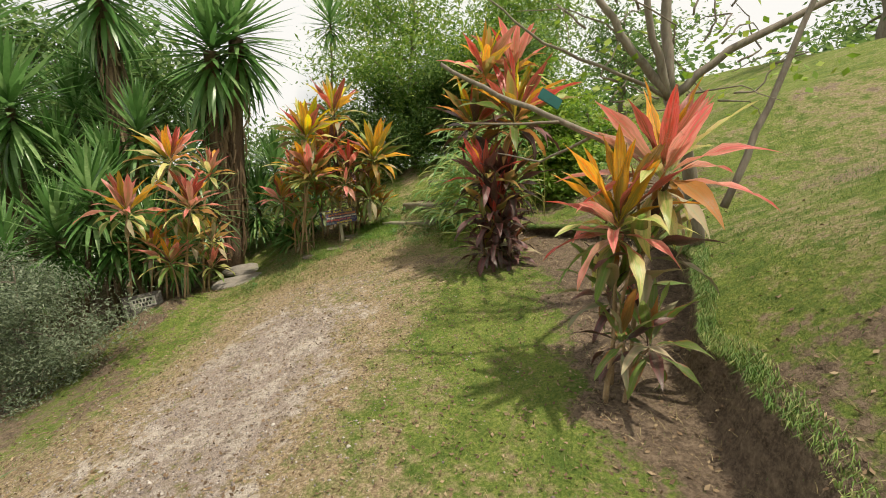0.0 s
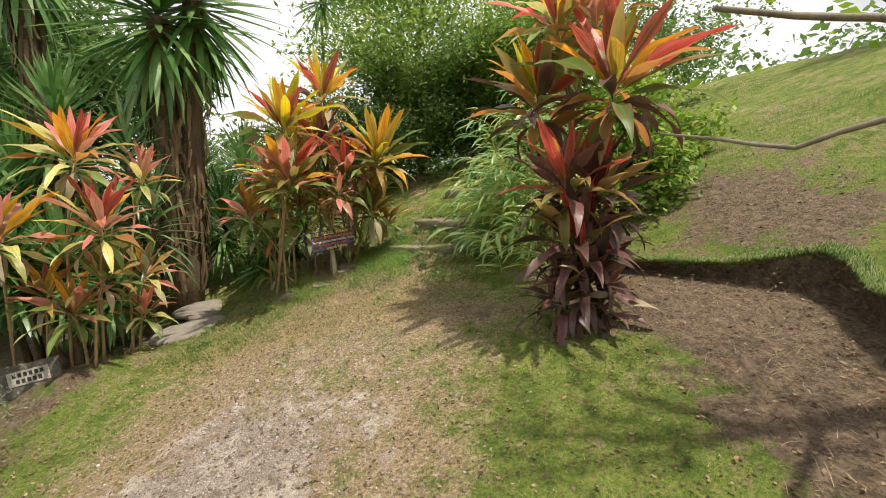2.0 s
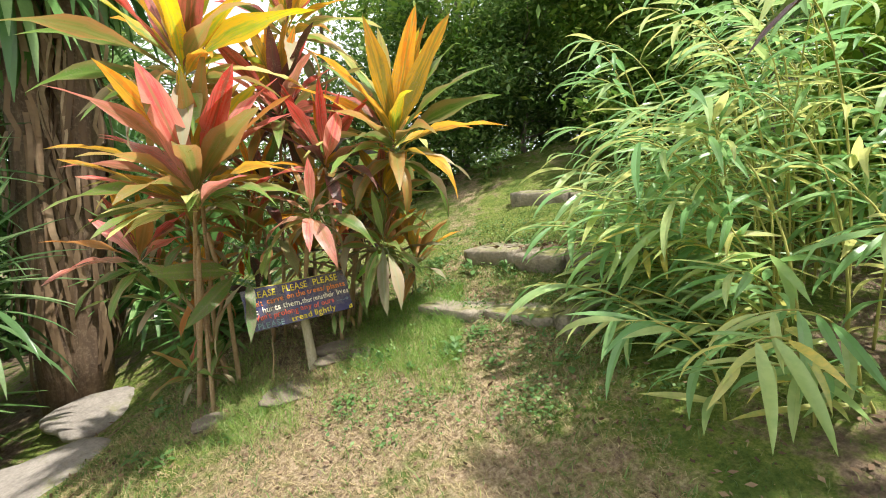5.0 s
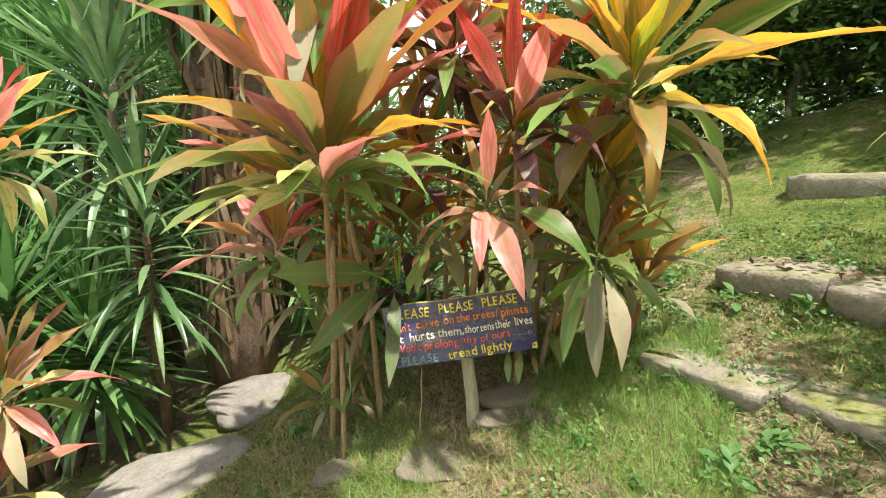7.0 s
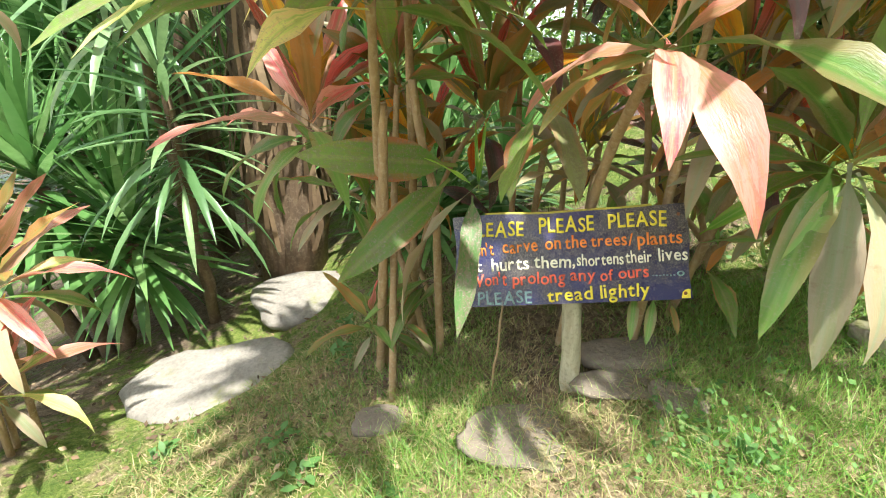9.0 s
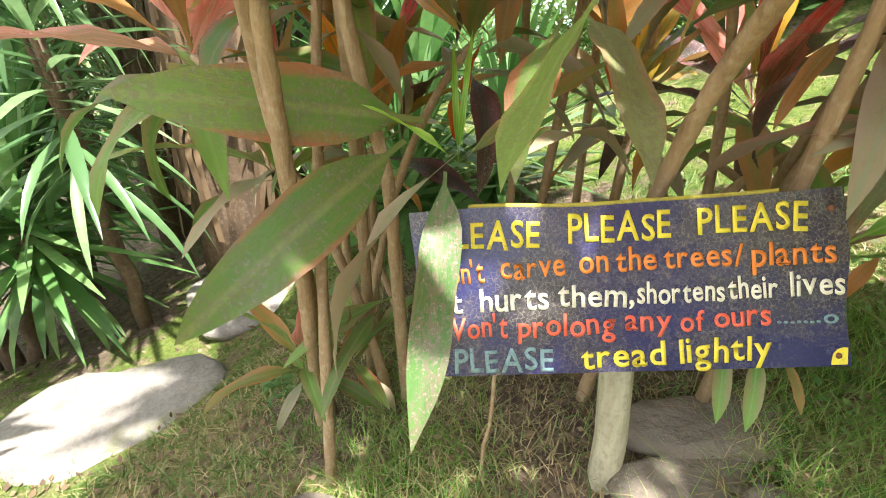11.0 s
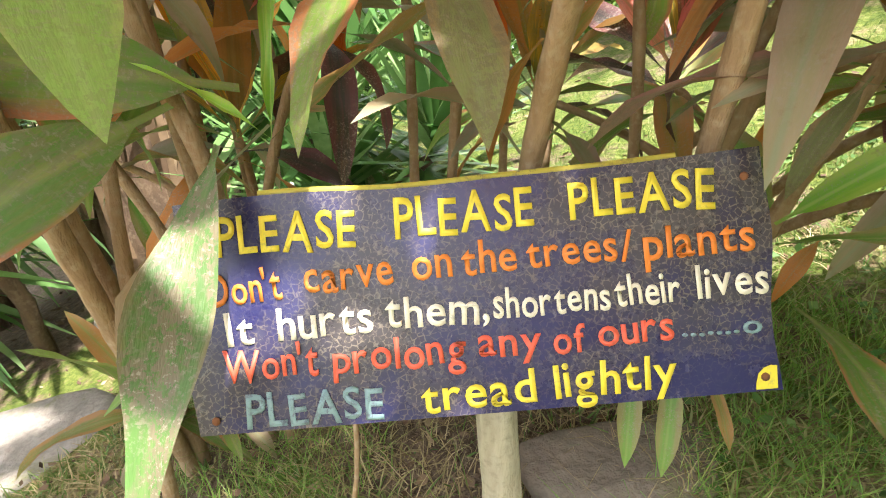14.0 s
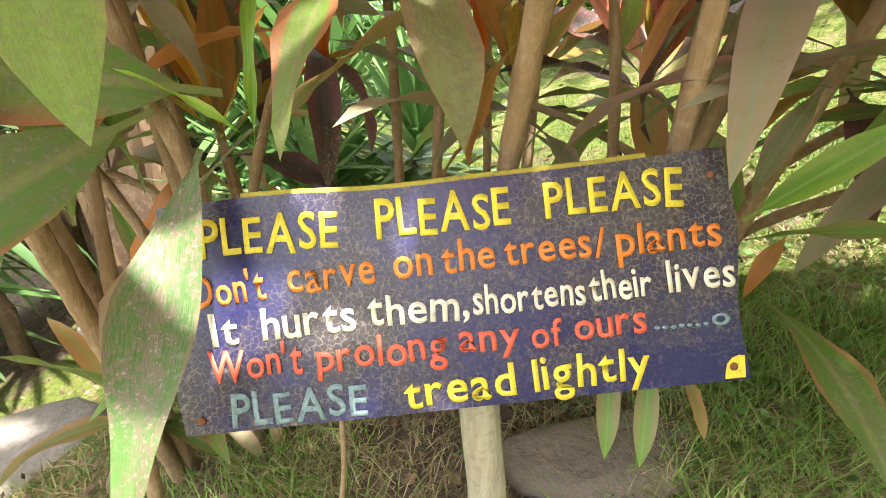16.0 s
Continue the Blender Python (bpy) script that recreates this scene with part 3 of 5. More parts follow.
def stout_cane(plant, points, r):
    """A thick ringed cane through the given points, the last one its foot in the soil."""
    foot = points[-1]
    pts = [Vector(p) for p in points[:-1]] + [Vector((foot[0], foot[1], gz(*foot) - 0.04))]
    line = []
    for a, b in zip(pts, pts[1:]):
        n = max(3, int((a - b).length / 0.045))
        line += [a.lerp(b, i / n) - plant.location for i in range(n)]
    line.append(pts[-1] - plant.location)
    for _ in range(3):
        line = [line[0]] + [(p + 2 * q + w) / 4 for p, q, w in zip(line, line[1:], line[2:])] + [line[-1]]
    rng, bm = random.Random(len(line)), bmesh.new()
    tube(bm, line, [r * (0.9 + 0.25 * i / len(line)) * (1.07 if i % 2 else 0.97) for i in range(len(line))], 10, 0.08, rng)
    part("cane", bm, STEM, plant)


def hung_leaf(plant, p0, p1, colour, bend=3, roll=0.0, wide=1.0):
    """One leaf from its stalk at p0 to its tip at p1, arching over."""
    me = TI_LEAF[colour][bend]
    tip = max((v.co for v in me.vertices), key=lambda c: c.length)
    c = Vector((0, tip.y, tip.z))
    p0, p1 = Vector(p0), Vector(p1)
    d = (p1 - p0).normalized()
    side = d.cross(Vector((0, -0.25, 1))).normalized()
    local = Matrix((Vector((1, 0, 0)), c.normalized(), Vector((1, 0, 0)).cross(c.normalized()))).transposed()
    turned = Matrix((side, d, side.cross(d))).transposed()
    r = Matrix.Rotation(radians(roll), 3, d) @ turned @ local.transposed()
    m = Matrix.Translation(p0 - plant.location) @ r.to_4x4() @ Matrix.Scale((p1 - p0).length / c.length, 4) @ Matrix.Diagonal((wide * 1.2, 1, 1, 1))
    placed("leaf", me, None, plant, "", m)


# ti plants beside and behind the painted board
BY_BOARD, ALONG, BELOW = "ti plants by the board", "ti plants along the path", "ti plants below the path"
ti_plant((-2.80, 9.00), [(-2.55, 8.50, 2.72, 0.74, "golden", 50)],
         "tall ti plant with yellow and orange leaves above the board", BY_BOARD, 11)
flame = ti_plant((-2.83, 8.79), [(-2.45, 8.36, 2.02, 0.74, "sunset", 52, 2), (-2.78, 8.86, 1.72, 0.42, "leafy", 9)],
                 "ti plant with orange-red top and pale green lower leaves", BY_BOARD, 12)
ti_plant((-2.40, 9.50), [(-2.20, 9.05, 2.56, 0.62, "scarlet", 42), (-2.55, 9.35, 1.95, 0.52, "dusky", 24)],
         "ti plant with dark red upright leaves", BY_BOARD, 13)
ti_plant((-2.30, 9.75), [(-2.25, 9.40, 3.25, 0.74, "golden", 38), (-2.45, 9.70, 2.35, 0.55, "purple", 26)],
         "tallest ti plant of the clump, with golden leaves", BY_BOARD, 17)
ti_plant((-1.75, 9.45), [(-1.38, 9.08, 2.34, 0.78, "golden", 54), (-1.52, 9.25, 1.92, 0.52, "dusky", 26)],
         "ti plant with bright yellow leaves streaked green and red", BY_BOARD, 14)
pinkish = ti_plant((-2.05, 9.30), [(-1.85, 8.92, 2.18, 0.55, "scarlet", 28), (-1.88, 8.66, 1.86, 0.36, "blush", 10), (-1.47, 8.98, 1.62, 0.39, "leafy", 18)],
                   "ti plant with pink and dusty drooping leaves above the board", BY_BOARD, 15)
green = ti_plant((-2.62, 8.95), [(-3.18, 8.80, 1.55, 0.54, "rosehip", 26)],
                 "short ti plant with green hanging leaves beside the board", BY_BOARD, 16)
ti_plant((-2.95, 9.15), [(-2.95, 9.05, 2.15, 0.60, "flame", 30), (-3.05, 9.2, 1.75, 0.52, "dusky", 24), (-2.6, 9.2, 1.6, 0.5, "dusky", 20), (-2.95, 9.2, 1.28, 0.46, "dusky", 18), (-3.2, 9.0, 1.22, 0.44, "leafy", 14)],
         "ti plant with orange leaves over brownish ones", BY_BOARD, 18)
back = ti_plant((-1.95, 9.50), [(-1.75, 9.35, 1.75, 0.5, "dusky", 18), (-2.1, 9.45, 1.85, 0.5, "dusky", 18), (-1.6, 9.5, 1.55, 0.45, "dusky", 16)],
                "dense brownish ti plant behind the board", BY_BOARD, 19)
ti_plant((-1.70, 9.70), [(-1.48, 9.40, 1.50, 0.46, "dusky", 22), (-1.28, 9.35, 1.42, 0.42, "dusky", 18), (-1.95, 9.75, 1.45, 0.5, "scarlet", 22), (-2.3, 9.7, 1.4, 0.48, "dusky", 22)],
         "low ti plant with brown and red leaves behind", BY_BOARD, 25)

ti_plant((-2.84, 8.80), [(-2.86, 8.78, 0.72, 0.30, "leafy", 11), (-2.74, 8.86, 0.74, 0.26, "leafy", 9)],
         "young green ti shoots at the foot of the canes", BY_BOARD, 20)

# leaves that hang round the board
C8 = (-2.42, 8.86, 1.40)
for p0, p1, colour, bend, roll, wide in (
        ((-2.375, 8.74, 1.418), (-2.255, 8.485, 1.062), "spotted", 2, -25, 0.98), ((-2.47, 8.75, 1.455), (-2.597, 8.348, 1.194), "olive", 3, -50, 1.3), ((-2.54, 8.91, 1.46), (-2.87, 8.45, 1.52), "olive", 1, -60, 1.35),
        ((-2.09, 8.49, 1.67), (-2.175, 8.533, 1.48), "spring", 1, 20, 1.5), ((-2.285, 8.968, 1.664), (-2.247, 8.746, 1.418), "olive", 2, 20, 1.15), ((-2.278, 9.053, 1.679), (-2.059, 8.834, 1.434), "sage", 2, -15, 1.25),
        ((-2.035, 8.903, 1.545), (-2.102, 8.945, 1.387), "rust", 3, 25, 1.3), ((-2.153, 9.209, 1.347), (-2.295, 8.892, 1.431), "dusty", 4, 10, 1.0),
        ((-2.42, 8.86, 1.42), (-2.593, 8.659, 0.884), "dusty", 3, 30, 0.8), (C8, (-2.50, 8.95, 1.62), "lime", 0, 0, 0.32), (C8, (-2.44, 8.92, 1.64), "lime", 0, 10, 0.32), (C8, (-2.60, 8.78, 1.50), "lime", 1, 0, 0.35),
        (C8, (-2.2, 9.0, 1.60), "bronze", 0, 0, 0.9), ((-2.79, 9.46, 1.47), (-2.78, 9.45, 1.29), "flare", 1, 10, 1.5), ((-2.62, 9.30, 1.62), (-2.66, 9.28, 1.42), "flare", 1, 60, 1.2), ((-2.34, 9.42, 1.66), (-2.28, 9.40, 1.50), "flare", 1, -30, 1.2),
        ((-2.70, 8.98, 1.52), (-2.92, 8.78, 1.22), "olive", 3, 0, 1.0), ((-2.56, 8.98, 1.20), (-2.40, 8.88, 0.98), "dusty", 3, 0, 0.9), ((-2.66, 8.95, 0.95), (-2.80, 8.66, 0.82), "green", 2, 0, 0.9), ((-2.68, 8.93, 0.92), (-2.62, 8.62, 0.78), "olive", 3, 0, 0.9)):
    hung_leaf(green, p0, p1, colour, bend, roll, wide)
stout_cane(green, [(-2.60, 8.57, 1.69), (-2.68, 8.66, 1.25), (-2.86, 8.82)], 0.017)
stout_cane(green, [(-2.66, 8.79, 1.75), (-2.642, 8.811, 1.575), (-2.603, 8.865, 1.345), (-2.62, 8.97)], 0.016)
stout_cane(pinkish, [(-1.91, 8.70, 1.83), (-2.02, 8.93, 1.59), (-2.07, 9.01, 1.38), (-2.13, 9.12)], 0.0165)
PINK = (-1.88, 8.64, 1.85)
for p0, p1, colour, bend, roll in (
        (PINK, (-2.12, 8.50, 1.70), "pink", 4, 0), (PINK, (-1.79, 8.36, 1.66), "pink", 4, 0), (PINK, (-1.64, 8.40, 1.56), "pink", 4, 10), (PINK, (-1.42, 8.48, 1.66), "green", 4, 0),
        ((-1.50, 8.98, 1.62), (-1.55, 8.72, 1.22), "green", 3, 0), ((-1.47, 8.98, 1.62), (-1.42, 8.78, 1.15), "dusty", 3, 10), ((-1.45, 8.98, 1.60), (-1.33, 8.82, 1.18), "dusty", 3, -10),
        ((-1.70, 9.131, 1.505), (-2.009, 9.089, 1.396), "blushed", 4, 0), ((-1.684, 9.228, 1.512), (-1.734, 9.20, 1.337), "sage", 2, 0), ((-1.742, 9.157, 1.312), (-1.58, 9.16, 1.49), "lime", 1, 40),
        ((-1.735, 9.148, 1.285), (-1.56, 9.06, 1.36), "green", 1, 0), ((-1.693, 9.111, 1.211), (-1.58, 8.86, 1.13), "olive", 3, 0), ((-1.652, 9.286, 1.269), (-1.692, 9.249, 1.145), "rust", 2, 0),
        ((-1.86, 9.20, 1.66), (-1.92, 9.10, 1.50), "rust", 3, 0),
        ((-1.88, 9.04, 1.10), (-1.85, 8.95, 0.96), "green", 2, 0), ((-1.82, 9.05, 1.10), (-1.80, 8.96, 0.96), "green", 2, 0), ((-1.77, 9.08, 1.08), (-1.72, 9.02, 1.0), "bronze", 2, 0)):
    hung_leaf(pinkish, p0, p1, colour, bend, roll)
FL = (-2.38, 8.26, 1.93)
for p1, colour, bend in (((-2.60, 7.84, 1.80), "cream", 3), ((-2.18, 7.84, 1.97), "cream", 3), ((-2.75, 8.0, 1.92), "cream", 2), ((-1.95, 8.0, 2.1), "pink", 2), ((-2.95, 8.1, 2.12), "pink", 1), ((-2.9, 7.95, 2.2), "orange", 1)):
    hung_leaf(flame, FL, p1, colour, bend)

# ti plants on the uphill side of the path
ti_plant((0.74, 6.45), [(0.46, 6.88, 2.72, 0.74, "smoulder", 38), (1.00, 6.38, 2.77, 0.84, "smoulder", 44)],
         "tall ti plant with orange and yellow crowns on bare canes", ALONG, 21)
ti_plant((0.72, 6.45), [(0.58, 6.22, 1.95, 0.62, "scarlet", 30), (0.90, 6.40, 1.85, 0.66, "purple", 48), (0.72, 6.28, 1.45, 0.66, "purple", 52), (0.80, 6.22, 1.15, 0.56, "purple", 40), (0.60, 6.24, 0.98, 0.50, "purple", 34), (0.95, 6.26, 0.95, 0.50, "purple", 34)],
         "bushy ti plant with dark purple drooping leaves", ALONG, 22)
ti_plant((0.75, 6.95), [(0.62, 6.85, 3.45, 0.72, "flame", 36), (1.02, 6.95, 3.5, 0.75, "ember", 36)],
         "very tall ti plant with orange and red crowns", ALONG, 23)
ti_plant((1.36, 3.15), [(1.58, 3.27, 1.98, 0.70, "ember", 40, -45), (1.26, 3.20, 1.64, 0.64, "rosy", 44, -40), (1.45, 3.25, 1.45, 0.6, "shade", 18), (1.27, 3.02, 0.85, 0.42, "shade", 16), (1.52, 3.12, 0.78, 0.50, "shade", 22), (1.30, 3.32, 1.10, 0.54, "shade", 22)],
         "ti plant with orange-red and pink leaves beside the ditch", ALONG, 24)

# ti plants on the downhill side of the path
ti_plant((-4.45, 7.40), [(-4.38, 7.31, 2.25, 0.64, "ember", 34), (-4.02, 7.12, 1.52, 0.62, "ember", 36)],
         "ti plant with coral red and cream striped leaves", BELOW, 31)
ti_plant((-4.95, 7.20), [(-4.85, 6.85, 1.46, 0.64, "ember", 36), (-4.75, 7.2, 0.80, 0.5, "dusky", 26)],
         "ti plant with coral and pale green leaves", BELOW, 32)
ti_plant((-4.45, 7.20), [(-4.45, 7.15, 0.62, 0.52, "blush", 30), (-4.2, 7.3, 0.95, 0.5, "leafy", 22)],
         "low ti plant with pinkish red and green leaves", BELOW, 33)
ti_plant((-4.25, 7.80), [(-4.12, 7.86, 0.88, 0.50, "blush", 30), (-4.08, 7.75, 0.45, 0.42, "ember", 22), (-4.1, 7.95, 2.05, 0.5, "ember", 24)],
         "ti plant with rosy leaf tips beside the stepping stones", BELOW, 34)


# ---- yuccas ----
def sword_crown(count, length, width, low, high, seed, stalk=0.5):
    """Joined crown of stiff sword leaves: vertices and quads."""
    rng = random.Random(seed)
    V, F = [], []
    for k in range(count):
        f = (k + 0.5) / count
        el = radians(high + (low - high) * f ** 0.9 + rng.uniform(-6, 6))
        az = k * 2.39996 + rng.uniform(-0.2, 0.2)
        L = length * rng.uniform(0.8, 1.1) * (0.75 + 0.25 * math.sin(math.pi * f))
        droop = max(0.0, f - 0.45) * rng.uniform(0.3, 0.9)
        side = Vector((-math.sin(az), math.cos(az), 0))
        p = Vector((0, 0, stalk * (0.5 - f)))
        start = len(V)
        for i in range(5):
            s = i / 4
            w = width * (0.45, 0.9, 1.0, 0.65, 0.06)[i] * 0.5
            d = Vector((math.cos(az) * math.cos(el), math.sin(az) * math.cos(el), math.sin(el)))
            up = d.cross(side) * (-0.35 * w)
            V += [p - side * w - up, p + side * w - up]
            p = p + d * (L / 4)
            el -= droop * 0.5
        for i in range(4):
            a = start + 2 * i
            F.append((a, a + 1, a + 3, a + 2))
    return V, F


CROWN_BIG = arrays("crown", *sword_crown(190, 1.25, 0.085, -75, 86, 5, 0.9), SWORD)
CROWN_MID = arrays("crown", *sword_crown(120, 0.95, 0.066, -50, 86, 6, 0.6), SWORD)
crown_meshes = {"big": CROWN_BIG.data, "mid": CROWN_MID.data}
for o in (CROWN_BIG, CROWN_MID):
    bpy.data.objects.remove(o)


def skirt_strips(height, radius, count, rng):
    V, F = [], []
    for _ in range(count):
        az, z0 = rng.uniform(0, 6.283), rng.uniform(0.25, 1.0) * height
        L, w = rng.uniform(0.5, 1.0), rng.uniform(0.012, 0.030)
        side = Vector((-math.sin(az), math.cos(az), 0))
        out = Vector((math.cos(az), math.sin(az), 0))
        start = len(V)
        for i in range(5):
            s = i / 4
            p = out * (radius * (0.9 + 0.5 * math.sin(2.2 * s) * rng.uniform(0.6, 1.3))) + Vector((0, 0, z0 - L * s)) + side * (0.05 * s * rng.uniform(-1, 1))
            V += [p - side * w, p + side * w]
        for i in range(4):
            a = start + 2 * i
            F.append((a, a + 1, a + 3, a + 2))
    return V, F


def yucca(x, y, crowns, radius, label, seed, skirt=True, foot=None):
    """Tree yucca: fibrous trunks with hanging dead leaves and stiff green crowns."""
    rng = random.Random(seed)
    z = gz(x, y) - 0.05
    tree = empty("yucca_tree", x, y, z, label, "yucca", "yuccas below the path")
    for cx, cy, cz, size, kind in crowns:
        top = Vector((cx - x, cy - y, cz - z))
        base = Vector((top.x * 0.25, top.y * 0.25, 0))
        pts = bend_line(base, top, 9, -0.05, 0.04, rng)
        bm = bmesh.new()
        tube(bm, pts, [radius * (1.15 - 0.4 * i / 9) for i in range(10)], 10, 0.12, rng)
        part("trunk", bm, TRUNK, tree)
        if skirt:
            V, F = skirt_strips(top.z - 0.3, radius * 1.05, 150, rng)
            lean = (top - base) / top.z
            V = [v + base + Vector((lean.x, lean.y, 0)) * v.z for v in V]
            tagged(arrays("dead_leaf_skirt", V, F, DRYLEAF, tree, "dry brown hanging leaves"), kind="stuff")
        c = placed("crown", crown_meshes[kind], None, tree, "", Matrix.Translation(top) @ Euler((rng.uniform(-0.1, 0.1), rng.uniform(-0.1, 0.1), rng.uniform(0, 6))).to_matrix().to_4x4() @ Matrix.Scale(size, 4))
        tagged(c, kind="stuff")
    return tree


yucca(-4.85, 9.85, [(-4.75, 9.65, 4.55, 1.25, "big"), (-4.35, 9.95, 4.9, 1.15, "big")], 0.20, "twin-trunked yucca with shaggy dead-leaf skirt", 41)
yucca(-7.0, 10.6, [(-7.35, 10.3, 6.0, 1.3, "big")], 0.19, "tall leaning yucca with a brown fibrous trunk", 42)
yucca(-8.8, 9.6, [(-8.8, 9.4, 3.4, 1.25, "big"), (-8.2, 9.8, 2.4, 1.2, "mid")], 0.10, "bushy yucca with dark green sword leaves", 43, False)
yucca(-6.9, 9.4, [(-6.8, 9.3, 1.9, 1.3, "mid"), (-6.4, 9.6, 2.9, 1.2, "mid"), (-7.3, 9.2, 1.0, 1.3, "mid"), (-6.2, 9.2, 0.7, 1.2, "mid")], 0.05, "young yucca with several green crowns", 44, False)
yucca(-9.6, 7.8, [(-9.6, 7.6, 2.2, 1.3, "big"), (-9.0, 7.4, 1.0, 1.3, "mid"), (-8.2, 7.6, 0.5, 1.2, "mid")], 0.07, "low yucca with wide green crowns", 45, False)
yucca(-4.1, 10.9, [(-4.0, 10.8, 2.1, 1.1, "mid"), (-4.4, 10.6, 1.3, 1.1, "mid"), (-3.6, 10.4, 1.2, 1.0, "mid")], 0.05, "small yucca with bright green leaves", 46, False)
yucca(-5.9, 11.6, [(-5.9, 11.6, 3.4, 1.3, "mid"), (-5.4, 11.5, 2.0, 1.2, "mid"), (-6.3, 11.0, 1.2, 1.3, "mid")], 0.06, "yucca behind the shaggy trunk", 47, False)
yucca(-3.2, 13.4, [(-3.1, 13.1, 6.2, 0.9, "mid")], 0.035, "slender single-stemmed yucca high over the thicket", 48, False)
yucca(-11.5, 11.5, [(-11.5, 11.5, 5.2, 1.5, "big"), (-11, 11.2, 3.6, 1.4, "big"), (-10.2, 10.6, 2.4, 1.4, "mid")], 0.12, "large yucca far down the slope", 49, False)
yucca(-8.6, 11.4, [(-8.4, 11.4, 4.6, 1.4, "mid"), (-8.9, 11.2, 3.6, 1.4, "mid"), (-7.9, 11.0, 3.1, 1.3, "mid")], 0.08, "many-headed yucca with bright green leaves", 51, False)
yucca(-5.6, 8.6, [(-5.6, 8.5, 0.9, 1.0, "mid"), (-5.2, 8.8, 0.5, 0.9, "mid"), (-6.1, 8.2, 0.9, 1.1, "mid")], 0.05, "low yucca under the shaggy trunk", 52, False)
yucca(-6.8, 7.9, [(-6.8, 7.8, 0.9, 1.2, "mid"), (-7.4, 7.4, 0.6, 1.2, "mid"), (-6.2, 7.9, 1.6, 1.1, "mid")], 0.05, "low yucca behind the coral ti plants", 53, False)
yucca(-3.4, 10.1, [(-3.4, 10.0, 0.75, 0.8, "mid"), (-3.0, 10.3, 1.0, 0.8, "mid")], 0.04, "low yucca behind the clump", 54, False)

# yucca with separate blades close to the path
SWORD_LEAF = [leaf_mesh("sword_leaf", SWORD_ONE, 0.075, b, 0.0, 0.5, 0.0, 0.1, 6, j) for j, b in enumerate((0.1, 0.4, 0.8))]
near = empty("dracaena", -4.95, 9.15, gz(-4.95, 9.15), "dracaena with blue-green strap leaves on a thin stem", "dracaena")
rng = random.Random(50)
for tx, ty, tz in ((-4.62, 8.95, 1.55), (-4.95, 9.0, 2.45)):
    top = Vector((tx, ty, tz)) - near.location
    bm = bmesh.new()
    tube(bm, bend_line((0, 0, -0.05), top, 8, 0, 0.03, rng), [0.045 - 0.002 * i for i in range(9)], 8, 0.15, rng)
    part("cane", bm, TRUNK, near)
    for k in range(64):
        f = (k + 0.5) / 64
        s = top + Vector((0, 0, 0.35 - 0.95 * f))
        placed("leaf", SWORD_LEAF[min(2, int(f * 3))], None, near, "", leaf_pose(s, k * 137.5, 82 - 115 * f ** 0.8 + rng.uniform(-8, 8), 0, rng.uniform(0.6, 0.85)))


# ---- reed-like clump beside the steps ----
REED_LEAF = [leaf_mesh("reed_leaf", GINGER_ONE, 0.115, b, 0.02, 0.35, 0.0, 0.15, 6, j) for j, b in enumerate((0.3, 0.7, 1.2))]
reed = empty("reed_clump", 0.75, 8.7, gz(0.75, 8.7), "arching reed clump with long light green and yellowing leaves", "reed clump")
rng = random.Random(60)
RV, RF = [], []
for k in range(118):
    bx, by = rng.uniform(0.45, 1.9), rng.uniform(7.75, 9.9)
    az = math.pi + rng.gauss(0.15, 0.6)
    reach, high = rng.uniform(0.3, 0.9), rng.uniform(0.5, 1.9)
    if k < 34:
        reach, high = rng.uniform(0.35, 0.75), rng.uniform(0.1, 0.9)
        bx, by = rng.uniform(0.25, 0.85), rng.uniform(7.6, 9.3)
        az = math.pi + rng.uniform(-0.5, 0.9)
    foot = Vector((bx, by, gz(bx, by) - 0.03)) - reed.location
    n = 10
    pts = [foot + Vector((math.cos(az) * reach * s ** 1.7, math.sin(az) * reach * s ** 1.7, high * (1.75 * s - 0.75 * s ** 2.4))) for s in (i / n for i in range(n + 1))]
    bm = bmesh.new()
    tube(bm, pts, [0.008 - 0.0005 * i for i in range(n + 1)], 5)
    part("stem", bm, REEDSTEM, reed)
    for j in range(15):
        s = 0.12 + 0.88 * j / 14
        q = s * n
        i0 = min(n - 1, int(q))
        p = pts[i0].lerp(pts[i0 + 1], q - i0)
        d = (pts[i0 + 1] - pts[i0]).normalized()
        a = math.degrees(math.atan2(d.y, d.x)) + (38 if j % 2 else -38) * rng.uniform(0.5, 1.2)
        e = math.degrees(math.asin(max(-1, min(1, d.z)))) * 0.4 + rng.uniform(-35, 12)
        m = leaf_pose(p, a, e, rng.uniform(-30, 30), rng.uniform(0.24, 0.40))
        if k < 17:
            placed("leaf", REED_LEAF[j % 3], None, reed, "", m)
        else:
            src = REED_LEAF[j % 3]
            o = len(RV)
            RV += [m @ v.co for v in src.vertices]
            RF += [tuple(o + i for i in f.vertices) for f in src.polygons]
me = bpy.data.meshes.new("leaves")
me.from_pydata(RV, [], RF)
tagged(placed("leaves", me, GINGER, reed), kind="stuff")


